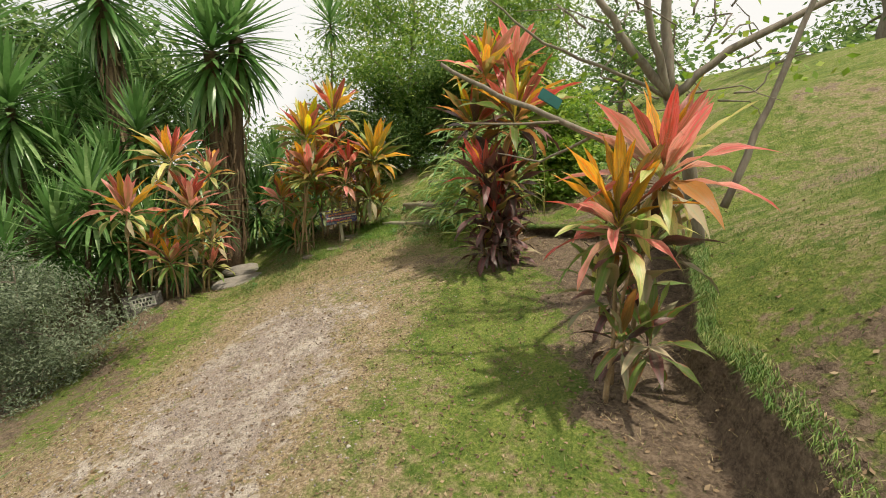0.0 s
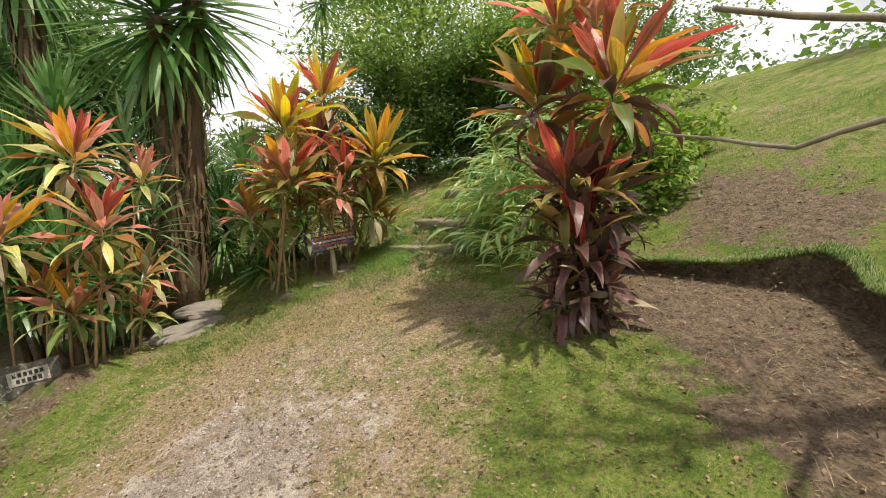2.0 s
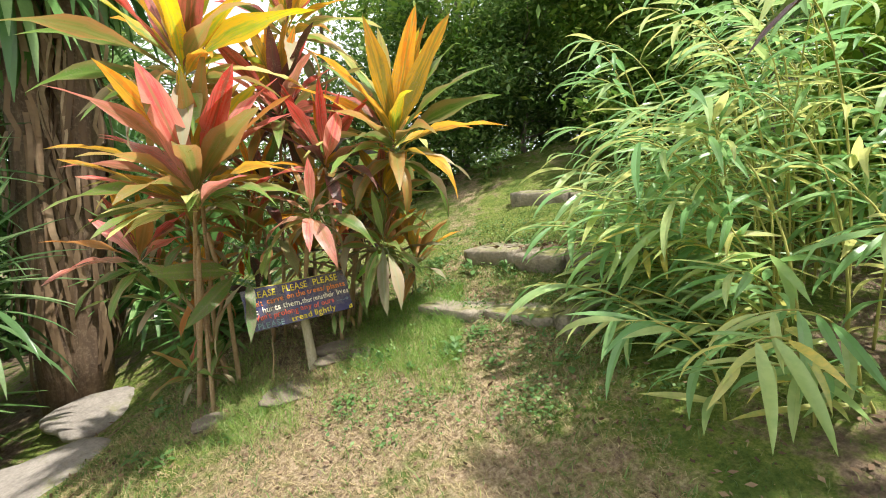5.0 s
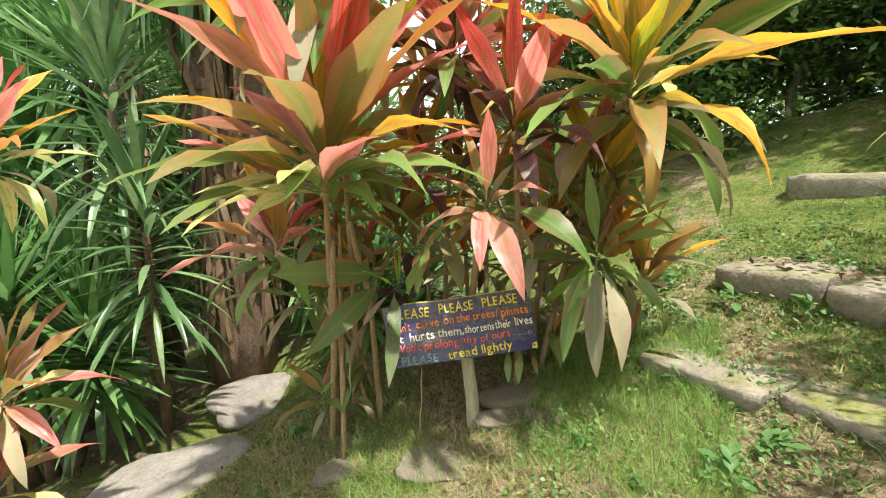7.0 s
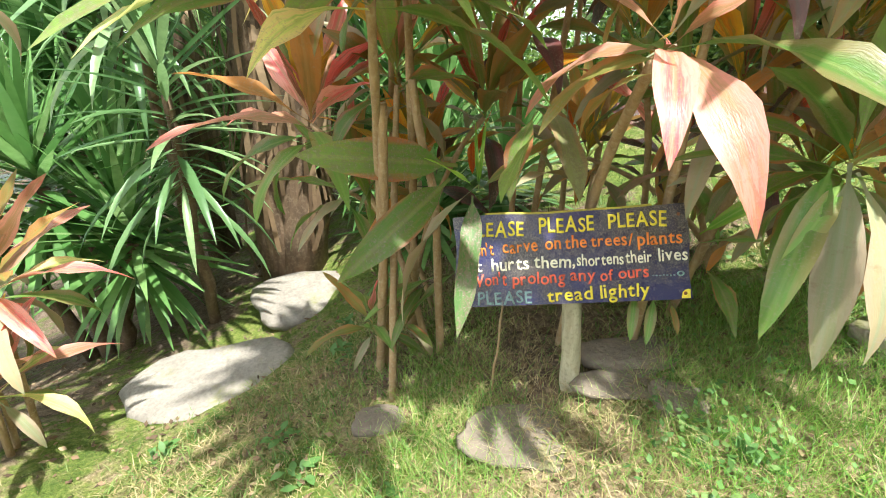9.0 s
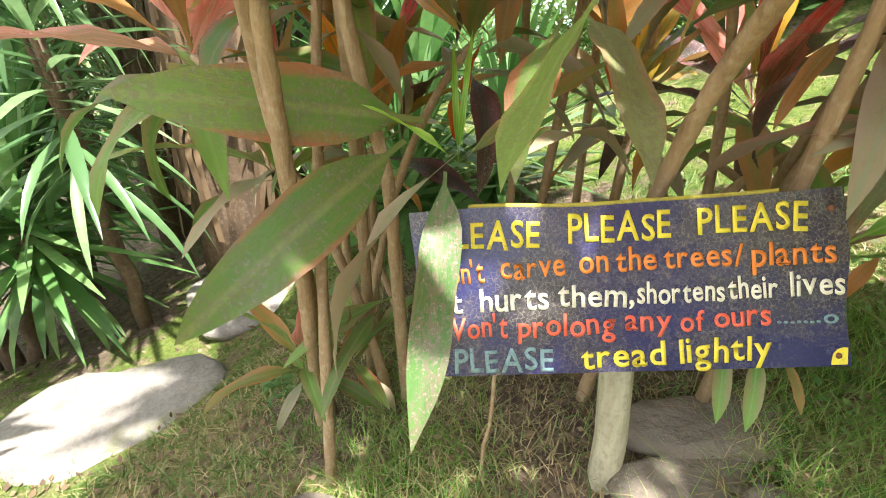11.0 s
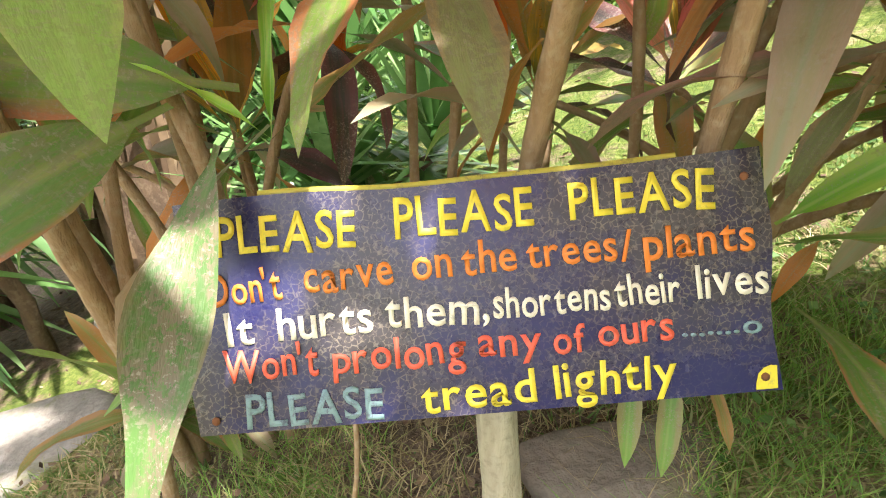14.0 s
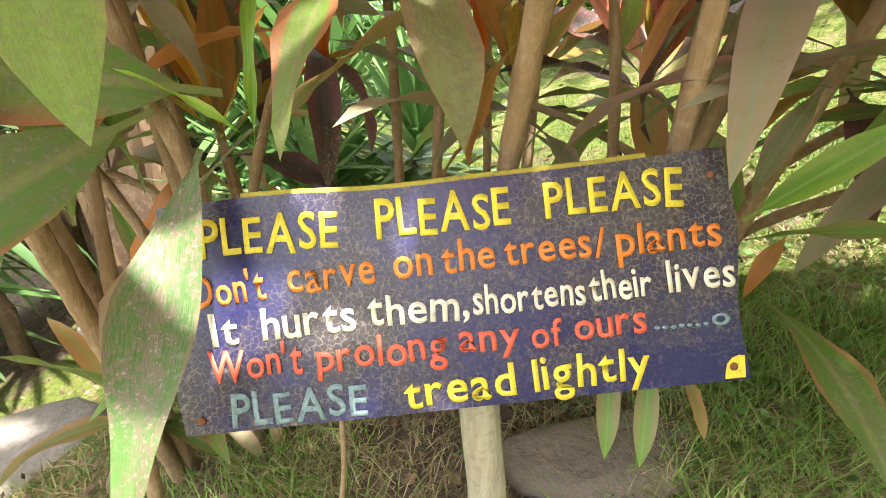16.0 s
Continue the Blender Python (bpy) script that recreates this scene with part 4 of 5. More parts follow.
# ---- trees and shrubs ----
def leaf_cloud(centres, per, spread, size, rng_np, aspect=0.45, flat=0.6):
    """Many small folded leaves round the given centres: vertices and quads."""
    c = np.repeat(np.asarray(centres, dtype=float), per, axis=0)
    n = len(c)
    c = c + rng_np.normal(0, 1, (n, 3)) * np.asarray(spread)
    d = rng_np.normal(0, 1, (n, 3)) * (1, 1, flat)
    d /= np.linalg.norm(d, axis=1, keepdims=True)
    up = np.array([0, 0, 1.0]) + rng_np.normal(0, 0.45, (n, 3))
    s = np.cross(d, up)
    s /= np.linalg.norm(s, axis=1, keepdims=True) + 1e-9
    nn = np.cross(s, d)
    L = size * rng_np.uniform(0.6, 1.3, (n, 1))
    w = L * aspect * 0.5
    V = np.stack([c, c + d * L * 0.45 + s * w - nn * w * 0.3, c + d * L - nn * L * 0.12, c + d * L * 0.45 - s * w - nn * w * 0.3], 1).reshape(-1, 3)
    F = np.arange(n * 4).reshape(n, 4)
    return V, F


def leafy_tree(name, x, y, height, spread, material, label, category, seed, per=160, clumps=60, leaf=0.10, trunk=0.09, low=0.25, aspect=0.45, lean=(0, 0), fuzz=0.28):
    """Tapered trunk with limbs that carry clumps of small leaves."""
    rng, rn = random.Random(seed), np.random.default_rng(seed)
    z = gz(x, y) - 0.05
    tree = empty(name, x, y, z, label, category)
    top = Vector((lean[0], lean[1], height * 0.8))
    spine = bend_line((0, 0, 0), top, 8, 0, 0.12, rng)
    bm = bmesh.new()
    tube(bm, spine, [trunk * (1 - 0.09 * i) for i in range(9)], 8, 0.15, rng)
    part("trunk", bm, BRANCH, tree)
    centres = []
    limbs = max(6, clumps // 7)
    for k in range(limbs):
        s = rng.uniform(low, 1.0)
        p0 = spine[min(8, int(s * 8))]
        az = k * 2.4 + rng.uniform(-0.5, 0.5)
        r = spread * rng.uniform(0.45, 1.0) * math.sin(math.pi * min(0.95, 0.18 + 0.75 * s))
        p1 = p0 + Vector((math.cos(az) * r, math.sin(az) * r, height * rng.uniform(0.0, 0.24)))
        line = bend_line(p0, p1, 5, 0.03 * r, 0.10, rng)
        bm = bmesh.new()
        tube(bm, line, [trunk * 0.42 * (1 - 0.15 * i) for i in range(6)], 6, 0.1, rng)
        part("limb", bm, BRANCH, tree)
        for j in range(7):
            q = line[rng.randint(2, 5)]
            centres.append(q + Vector((rng.gauss(0, 0.16), rng.gauss(0, 0.16), rng.gauss(0.05, 0.14))) * spread)
    V, F = leaf_cloud(centres, per, np.array((fuzz, fuzz, fuzz * 0.7)) * spread * 0.55, leaf, rn, aspect)
    tagged(arrays("crown", V, F, material, tree), kind="stuff")
    return tree


leafy_tree("tree", -0.9, 14.6, 6.6, 3.2, TREELEAF, "feathery light green tree closing the view", "tree", 71, 420, 90, 0.15, 0.12, 0.05, 0.35)
leafy_tree("tree", 1.9, 15.5, 6.6, 3.2, TREELEAF, "tall light green tree behind the steps", "tree", 72, 330, 90, 0.16, 0.12, 0.08, 0.35)
leafy_tree("tree", -4.6, 18.5, 4.2, 2.6, TREELEAF, "spreading light green tree at the back", "tree", 73, 200, 70, 0.17, 0.12, 0.05, 0.35)
leafy_tree("tree", -13.0, 15.0, 9.5, 4.5, DARKTREE, "dense dark tree below the yuccas", "tree", 83, 260, 100, 0.26, 0.18, 0.05)
leafy_tree("tree", -9.5, 15.5, 8.0, 3.6, DARKTREE, "dense tree rising from the slope", "tree", 84, 260, 90, 0.24, 0.16, 0.05)
leafy_tree("shrub", -1.9, 12.9, 2.8, 1.7, DARKTREE, "dark green shrub at the end of the path", "shrub", 74, 320, 70, 0.10, 0.05, 0.0)
leafy_tree("shrub", 0.1, 13.4, 3.0, 1.7, DARKTREE, "dark tangled shrub above the steps", "shrub", 75, 320, 70, 0.10, 0.05, 0.0)
leafy_tree("shrub", 1.9, 12.0, 3.2, 1.7, TREELEAF, "dense shrub behind the reed clump", "shrub", 76, 300, 70, 0.12, 0.05, 0.0)
leafy_tree("shrub", 2.4, 9.0, 1.5, 1.0, TREELEAF, "leafy shrub beside the reed clump", "shrub", 85, 140, 50, 0.11, 0.03, 0.0, 0.5)
leafy_tree("shrub", -5.6, 5.7, 2.3, 1.2, GREYLEAF, "grey-green fine-leaved shrub at the path's edge", "shrub", 77, 420, 70, 0.055, 0.03, 0.0, 0.3)
leafy_tree("shrub", -6.6, 6.6, 1.6, 1.1, GREYLEAF, "grey-green bush on the slope", "shrub", 78, 200, 60, 0.06, 0.03, 0.0, 0.3)
leafy_tree("shrub", 3.2, 10.3, 1.7, 1.0, LIMELEAF, "loose lime green shrub on the hill", "shrub", 79, 60, 60, 0.12, 0.05, 0.1, 0.55)
leafy_tree("shrub", 2.2, 9.2, 2.2, 0.8, LIMELEAF, "straggly shrub with yellowish leaves behind the tall ti plants", "shrub", 86, 55, 70, 0.10, 0.035, 0.1, 0.5)
leafy_tree("shrub", 2.6, 11.2, 3.2, 1.8, DARKTREE, "tall shrub on the hill", "shrub", 80, 130, 60, 0.12, 0.05, 0.05)
leafy_tree("tree", 12.0, 13.0, 5.0, 2.6, DARKTREE, "dark tree on the hill's crest", "tree", 81, 110, 60, 0.16, 0.12, 0.3)
leafy_tree("tree", 6.5, 17.0, 4.5, 2.6, DARKTREE, "tree behind the crest of the lawn", "tree", 82, 110, 60, 0.15, 0.12, 0.2)

# far woods that close the view
rn = np.random.default_rng(90)
far = []
for a in np.linspace(0, 2 * math.pi, 260):
    r = rn.uniform(24, 42)
    fx, fy = -1 + r * math.cos(a), 6 + r * math.sin(a)
    for _ in range(2):
        hgt = rn.uniform(0.2, 4.0) * (0.75 if fx > 3 else 1.0)
        far.append((fx + rn.normal(0, 1.5), fy + rn.normal(0, 1.5), gz(fx, fy) + hgt))
V, F = leaf_cloud(far, 90, (1.6, 1.6, 1.1), 0.55, rn, 0.6)
tagged(arrays("far_woods", V, F, DARKTREE), "far dark green woods round the garden", "woods", kind="stuff")

# leaning shrub tree by the bank with bare grey branches
tree = empty("branching_tree", 2.75, 4.75, gz(2.75, 4.75) - 0.05, "small tree with bare grey branches and few leaves", "tree")
rng = random.Random(61)
fork = Vector((2.15, 4.40, 2.75))


def branch(points, r0, r1, name="branch"):
    pts = []
    for a, b in zip(points, points[1:]):
        pts += bend_line(a, b, 4, 0, 0.025, rng)[:-1]
    pts.append(Vector(points[-1]))
    n = len(pts)
    bm = bmesh.new()
    tube(bm, [Vector(p) - tree.location for p in pts], [r0 + (r1 - r0) * i / (n - 1) for i in range(n)], 7, 0.12, rng)
    part(name, bm, BRANCH, tree)


branch([(2.75, 4.75, gz(2.75, 4.75) - 0.05), (2.5, 4.6, 2.1), fork], 0.075, 0.06, "trunk")
branch([fork, (2.10, 4.5, 3.6), (2.2, 4.6, 4.8)], 0.06, 0.03)
branch([fork, (1.75, 4.35, 3.15), (1.35, 4.4, 3.75), (1.1, 4.5, 4.4)], 0.05, 0.018)
branch([fork, (1.9, 4.3, 3.25), (1.7, 4.3, 4.2)], 0.045, 0.02)
branch([fork, (2.6, 4.3, 3.15), (3.5, 4.2, 3.6), (4.3, 4.1, 4.2)], 0.045, 0.02)
branch([(2.45, 3.9, 1.75), (2.75, 3.9, 2.6), (3.2, 3.9, 3.9)], 0.035, 0.02)
branch([(2.2, 4.5, 2.2), (1.5, 3.75, 2.22), (0.95, 3.7, 2.45), (0.45, 3.85, 2.68), (-0.02, 3.95, 2.95)], 0.034, 0.016)
branch([(0.95, 3.7, 2.45), (0.60, 3.6, 2.42), (0.15, 3.55, 2.42)], 0.014, 0.007)
branch([(1.2, 3.72, 2.33), (0.9, 4.2, 2.15), (0.55, 4.6, 2.25)], 0.014, 0.006)
branch([fork, (1.6, 4.3, 2.95), (0.9, 4.25, 3.2), (0.4, 4.2, 3.55)], 0.022, 0.008)
for _ in range(26):
    a = Vector((rng.uniform(0.9, 3.4), rng.uniform(4.0, 4.7), rng.uniform(2.7, 4.2)))
    d = Vector((rng.uniform(-1, 1), rng.uniform(-0.4, 0.6), rng.uniform(-0.3, 0.9))).normalized() * rng.uniform(0.4, 1.0)
    start = fork.lerp(a, 0.75)
    branch([start, a, a + d * 0.5 + Vector((0, 0, 0.08)), a + d], 0.011, 0.003, "twig")
leafc = [(2.1 + rng.uniform(-1.3, 1.8), 4.4 + rng.uniform(-0.3, 0.8), 3.3 + rng.uniform(-0.6, 1.6)) for _ in range(70)]
V, F = leaf_cloud(np.array(leafc) - np.array(tree.location), 5, (0.15, 0.15, 0.15), 0.10, np.random.default_rng(62), 0.6)
tagged(arrays("leaves", V, F, LIMELEAF, tree), kind="stuff")


# ---- stones and steps ----
def stone(name, x, y, sx, sy, h, turn, material, label, category, seed, z=None, tilt=(0, 0), group=""):
    """A worn flat stone with an uneven outline and rounded shoulders, bedded in the ground."""
    rng = random.Random(seed)
    bm = bmesh.new()
    n = 22
    prof = [(1.0, -0.6), (1.03, 0.15), (0.99, 0.6), (0.90, 0.92), (0.6, 1.0), (0.25, 1.04)]
    out = [1 + 0.10 * math.sin(2 * a + seed) + 0.07 * math.sin(3 * a + 2 * seed) + rng.uniform(-0.05, 0.05) for a in (2 * math.pi * k / n for k in range(n))]
    rings = []
    for s, q in prof:
        ring = []
        for k in range(n):
            a = 2 * math.pi * k / n
            ca, sa = math.cos(a), math.sin(a)
            sq = (abs(ca) ** 3.2 + abs(sa) ** 3.2) ** (-1 / 3.2)
            r = s * sq * (1 + (out[k] - 1) * (0.5 + 0.5 * s))
            ring.append(bm.verts.new((r * ca * sx, r * sa * sy, h * q + rng.uniform(-0.006, 0.006))))
        rings.append(ring)
    for r0, r1 in zip(rings, rings[1:]):
        for k in range(n):
            bm.faces.new((r0[k], r0[(k + 1) % n], r1[(k + 1) % n], r1[k]))
    bm.faces.new(rings[-1]), bm.faces.new(rings[0][::-1])
    ob = part(name, bm, material)
    ob.matrix_basis = pose(x, y, gz(x, y) if z is None else z, tilt[0], tilt[1], turn)
    return tagged(ob, label, category, group)


stone("stepping_stone", -3.95, 8.58, 0.46, 0.34, 0.07, 50, PALESTONE, "large smooth pale grey stepping stone", "stone", 3, -0.02, (4, -8), "stepping stones")
stone("stepping_stone", -4.32, 9.55, 0.40, 0.30, 0.06, 60, PALESTONE, "pale flat stepping stone under the leaves", "stone", 4, 0.02, (4, -8), "stepping stones")
stone("stepping_stone", -2.02, 8.66, 0.27, 0.12, 0.012, 20, DUSTSTONE, "small flat stone before the board", "stone", 5, None, (7, -7), "stepping stones")
stone("stepping_stone", -1.78, 8.98, 0.24, 0.07, 0.012, 30, DUSTSTONE, "small half-buried stone behind the board's post", "stone", 6, None, (7, -7), "stepping stones")
stone("flat_stone", -1.83, 9.10, 0.19, 0.09, 0.03, 35, DUSTSTONE, "dusty brown flat stone behind the sign's post", "stone", 15, None, (5, -5), "flat stones by the sign")
stone("flat_stone", -1.66, 8.92, 0.09, 0.07, 0.03, 10, DUSTSTONE, "small dusty stone beside the sign's post", "stone", 16, None, (7, -6), "flat stones by the sign")
stone("flat_stone", -2.62, 8.55, 0.12, 0.06, 0.03, 30, DUSTSTONE, "small dusty stone half sunk in the grass", "stone", 17, None, (5, -8), "flat stones by the sign")


def slab(bm, cx, cy, hx, hy, h, rng):
    """One roughly squared flat slab with a broken front edge."""
    n = 9
    rim = []
    for k in range(4 * n):
        q, s = divmod(k, n)
        t = -1 + 2 * s / n
        x, y = ((t, -1), (1, t), (-t, 1), (-1, -t))[q]
        corner = 0.93 if s == 0 else 1.0
        rim.append((cx + hx * x * corner + rng.uniform(-0.02, 0.02), cy + hy * y * corner + rng.uniform(-0.02, 0.02)))
    rings = []
    for inset, z in ((0.86, -0.9), (0.93, 0.1), (0.99, 0.5), (1.0, 0.85), (0.975, 0.98), (0.55, 1.02)):
        rings.append([bm.verts.new((cx + (x - cx) * inset + rng.uniform(-0.006, 0.006), cy + (y - cy) * inset + rng.uniform(-0.006, 0.006), h * z + rng.uniform(-0.007, 0.007))) for x, y in rim])
    m = len(rim)
    for r0, r1 in zip(rings, rings[1:]):
        for k in range(m):
            bm.faces.new((r0[k], r0[(k + 1) % m], r1[(k + 1) % m], r1[k]))
    bm.faces.new(rings[-1]), bm.faces.new(rings[0][::-1])


def stone_step(x, y, top, turn, half, depth, h, label, seed, tilt=(2, -2)):
    """A step of a few flat slabs laid side by side."""
    rng = random.Random(seed)
    step = empty("stone_step", x, y, top - h, label, "step", "steps")
    step.matrix_basis = pose(x, y, top - h, tilt[0], tilt[1], turn)
    at = -half
    while at < half - 0.08:
        w = min(rng.uniform(0.45, 0.95), half - at)
        bm = bmesh.new()
        slab(bm, at + w / 2, rng.uniform(-0.03, 0.03), w / 2 - 0.008, depth * rng.uniform(0.9, 1.05), h * rng.uniform(0.85, 1.08), rng)
        part("slab", bm, MOSSSTONE, step)
        at += w


stone_step(-0.56, 9.14, 1.165, -37, 0.68, 0.30, 0.11, "low mossy stone step with a worn edge", 7, (2, -4))
stone_step(0.0, 9.88, 1.52, -33, 0.80, 0.52, 0.17, "broad mossy stone step strewn with leaves", 8, (2, -4))
stone_step(0.42, 11.10, 1.99, -24, 0.72, 0.36, 0.20, "upper mossy stone step", 9)


# ---- painted board ----
SIGN_BL = Vector((-2.327, 8.606, 1.0846))
SU = Vector((0.855, 0.5069, 0.1096)).normalized()
SV = Vector((-0.2957, 0.3029, 0.906))
SV = (SV - SU * SV.dot(SU)).normalized()
SN = SU.cross(SV)
SW, SH = 0.722, 0.292
sign_m = Matrix((SU, SV, SN)).transposed().to_4x4()
sign_m.translation = SIGN_BL
sign = empty("painted_sign", -2.03, 9.02, gz(-2.03, 9.02), "navy painted wooden sign with hand-lettered plea on a post", "sign")
to_sign = Matrix.Translation(-sign.location)


def sign_part(name, bm, material, parent=sign, label="", smooth=True):
    bmesh.ops.transform(bm, matrix=to_sign @ sign_m, verts=bm.verts)
    return part(name, bm, material, parent, label, smooth)


def top_edge(u):
    return SH - 0.004 + 0.012 * u + 0.004 * math.sin(9 * u + 0.4) - 0.006 * math.exp(-((u - 0.27) / 0.10) ** 2)


def board_face(bm, z0, z1, grow=0.0, nu=36, nv=12):
    lay = []
    for z in (z0, z1):
        lay.append([[bm.verts.new((-grow + (SW + 2 * grow) * i / nu + (0.004 * math.sin(9 * j / nv + 2) if i in (0, nu) else 0),
                                   -grow + (top_edge(SW * i / nu) + 2 * grow) * j / nv, z)) for i in range(nu + 1)] for j in range(nv + 1)])
    for j in range(nv):
        for i in range(nu):
            a, b = lay
            bm.faces.new((a[j][i], a[j + 1][i], a[j + 1][i + 1], a[j][i + 1]))
            bm.faces.new((b[j][i], b[j][i + 1], b[j + 1][i + 1], b[j + 1][i]))
    a, b = lay
    rim = [(0, i) for i in range(nu + 1)] + [(j, nu) for j in range(1, nv + 1)] + [(nv, i) for i in range(nu - 1, -1, -1)] + [(j, 0) for j in range(nv - 1, 0, -1)]
    for (j0, i0), (j1, i1) in zip(rim, rim[1:] + rim[:1]):
        bm.faces.new((a[j0][i0], a[j1][i1], b[j1][i1], b[j0][i0]))


bm = bmesh.new()
board_face(bm, -0.016, 0.0)
board = sign_part("board", bm, BOARD, sign, "navy board with worn speckled paint", False)
bm = bmesh.new()
pts = [(0.10 + 0.52 * k / 20, top_edge(0.10 + 0.52 * k / 20)) for k in range(21)]
rows = [[bm.verts.new((u, v + dv, dz)) for u, v in pts] for dv, dz in ((-0.002, -0.017), (0.007, -0.017), (0.007, -0.006), (-0.002, -0.006))]
for r0, r1 in zip(rows, rows[1:] + rows[:1]):
    for k in range(20):
        bm.faces.new((r0[k], r0[k + 1], r1[k + 1], r1[k]))
sign_part("yellow_top_edge", bm, BOARDEDGE, sign, "yellow painted top edge")


def lettered(word, u0, v0, u1, v1, height, colour, seed, bold=0.016, lift=0.0012):
    """A hand-painted word: each letter set a little askew, fitted between (u0, v0) and (u1, v1) on the board."""
    rng = random.Random(seed)
    bm = bmesh.new()
    pen = 0.0
    for ch in word:
        if ch == " ":
            pen += 0.16
            continue
        cu = bpy.data.curves.new("letter", 'FONT')
        cu.body, cu.size, cu.offset, cu.extrude, cu.resolution_u = ch, 1.0, bold, 0.0, 3
        ob = bpy.data.objects.new("letter", cu)
        scene.collection.objects.link(ob)
        bpy.context.view_layer.update()
        me = bpy.data.meshes.new_from_object(ob.evaluated_get(bpy.context.evaluated_depsgraph_get()))
        bpy.data.objects.remove(ob)
        xs = [v.co.x for v in me.vertices]
        m = Matrix.Translation((pen - min(xs), rng.uniform(-0.03, 0.03), 0)) @ Matrix.Rotation(rng.uniform(-0.07, 0.07), 4, 'Z') @ Matrix.Diagonal((1.0, rng.uniform(0.93, 1.08), 1, 1))
        me.transform(m)
        bm.from_mesh(me)
        pen += (max(xs) - min(xs)) + 0.075
        bpy.data.meshes.remove(me)
    pen -= 0.075
    d = Vector((u1 - u0, v1 - v0, 0))
    xa = d.normalized()
    ya = Vector((-xa.y, xa.x, 0))
    k = d.length / pen
    for v in bm.verts:
        v.co = Vector((u0, v0, lift)) + xa * (v.co.x * k) + ya * (v.co.y * height)
    low = list(bm.verts)
    geo = bmesh.ops.extrude_face_region(bm, geom=bm.faces[:])
    for v in [g for g in geo["geom"] if isinstance(g, bmesh.types.BMVert)]:
        v.co.z += 0.0008
    bmesh.ops.recalc_face_normals(bm, faces=bm.faces)
    return sign_part("lettering", bm, PAINTS[colour], board, f"{colour} hand-painted word", False)


CAP, SMALL = 0.067, 0.056
WORDS = [
    ("PLEASE", 0.046, 0.223, 0.219, 0.220, CAP, "yellow"), ("PLEASE", 0.268, 0.225, 0.439, 0.227, CAP, "yellow"), ("PLEASE", 0.483, 0.231, 0.659, 0.231, CAP, "yellow"),
    ("Don't", 0.033, 0.158, 0.123, 0.166, SMALL, "orange"), ("carve", 0.152, 0.166, 0.262, 0.171, SMALL, "orange"), ("on the", 0.285, 0.171, 0.414, 0.176, SMALL, "orange"),
    ("trees/", 0.427, 0.174, 0.556, 0.175, SMALL, "orange"), ("plants", 0.569, 0.173, 0.704, 0.175, SMALL, "orange"),
    ("It", 0.050, 0.111, 0.083, 0.112, SMALL, "white"), ("hurts", 0.113, 0.113, 0.232, 0.114, SMALL, "white"), ("them,", 0.247, 0.116, 0.375, 0.115, SMALL, "white"),
    ("shortens", 0.380, 0.117, 0.524, 0.117, 0.052, "white"), ("their", 0.530, 0.119, 0.609, 0.120, 0.052, "white"), ("lives", 0.630, 0.122, 0.716, 0.121, SMALL, "white"),
    ("Won't", 0.040, 0.066, 0.159, 0.067, SMALL, "red"), ("prolong", 0.177, 0.065, 0.342, 0.066, 0.054, "red"), ("any", 0.358, 0.071, 0.436, 0.071, 0.052, "red"),
    ("of", 0.450, 0.068, 0.490, 0.069, 0.052, "red"), ("ours", 0.505, 0.072, 0.598, 0.073, 0.054, "red"), (".......o", 0.607, 0.075, 0.704, 0.074, 0.030, "teal"),
    ("PLEASE", 0.064, 0.006, 0.235, 0.007, 0.057, "teal"), ("tread", 0.283, 0.008, 0.425, 0.010, 0.056, "yellow"), ("lightly", 0.448, 0.012, 0.598, 0.015, 0.060, "yellow"),
]
for k, w in enumerate(WORDS):
    lettered(*w, 100 + k)

# yellow corner patch, screws and post
bm = bmesh.new()
ring = [bm.verts.new((SW - u, v, 0.0008)) for u, v in ((0.004, 0.003), (0.003, 0.031), (0.010, 0.032), (0.019, 0.029), (0.026, 0.022), (0.029, 0.011), (0.030, 0.003))][::-1]
bm.faces.new(ring)
ext = bmesh.ops.extrude_face_region(bm, geom=bm.faces[:])
for v in [q for q in ext["geom"] if isinstance(q, bmesh.types.BMVert)]:
    v.co.z += 0.001
bmesh.ops.recalc_face_normals(bm, faces=bm.faces)
sign_part("yellow_corner", bm, PAINTS["yellow"], board, "yellow painted corner", False)
for u, v in ((0.026, 0.018), (SW - 0.026, SH - 0.028), (SW - 0.018, 0.018)):
    bm = bmesh.new()
    bmesh.ops.create_uvsphere(bm, u_segments=10, v_segments=6, radius=0.0055, matrix=Matrix.Translation((u, v, 0.0018)) @ Matrix.Diagonal((1, 1, 0.5, 1)))
    sign_part("screw", bm, RUST, board, "rusty screw head")
bm = bmesh.new()
pb, pt = Vector((-1.985, 8.90, gz(-1.985, 8.90) - 0.2)), SIGN_BL + SU * 0.385 + SV * 0.20 - SN * 0.046
tube(bm, [v - sign.location for v in bend_line(pb, pt, 7, 0, 0.004, random.Random(4))], [0.036, 0.035, 0.034, 0.033, 0.033, 0.032, 0.031, 0.028], 10, 0.08, random.Random(5))
part("post", bm, POSTWOOD, sign, "pale peeled wooden post")

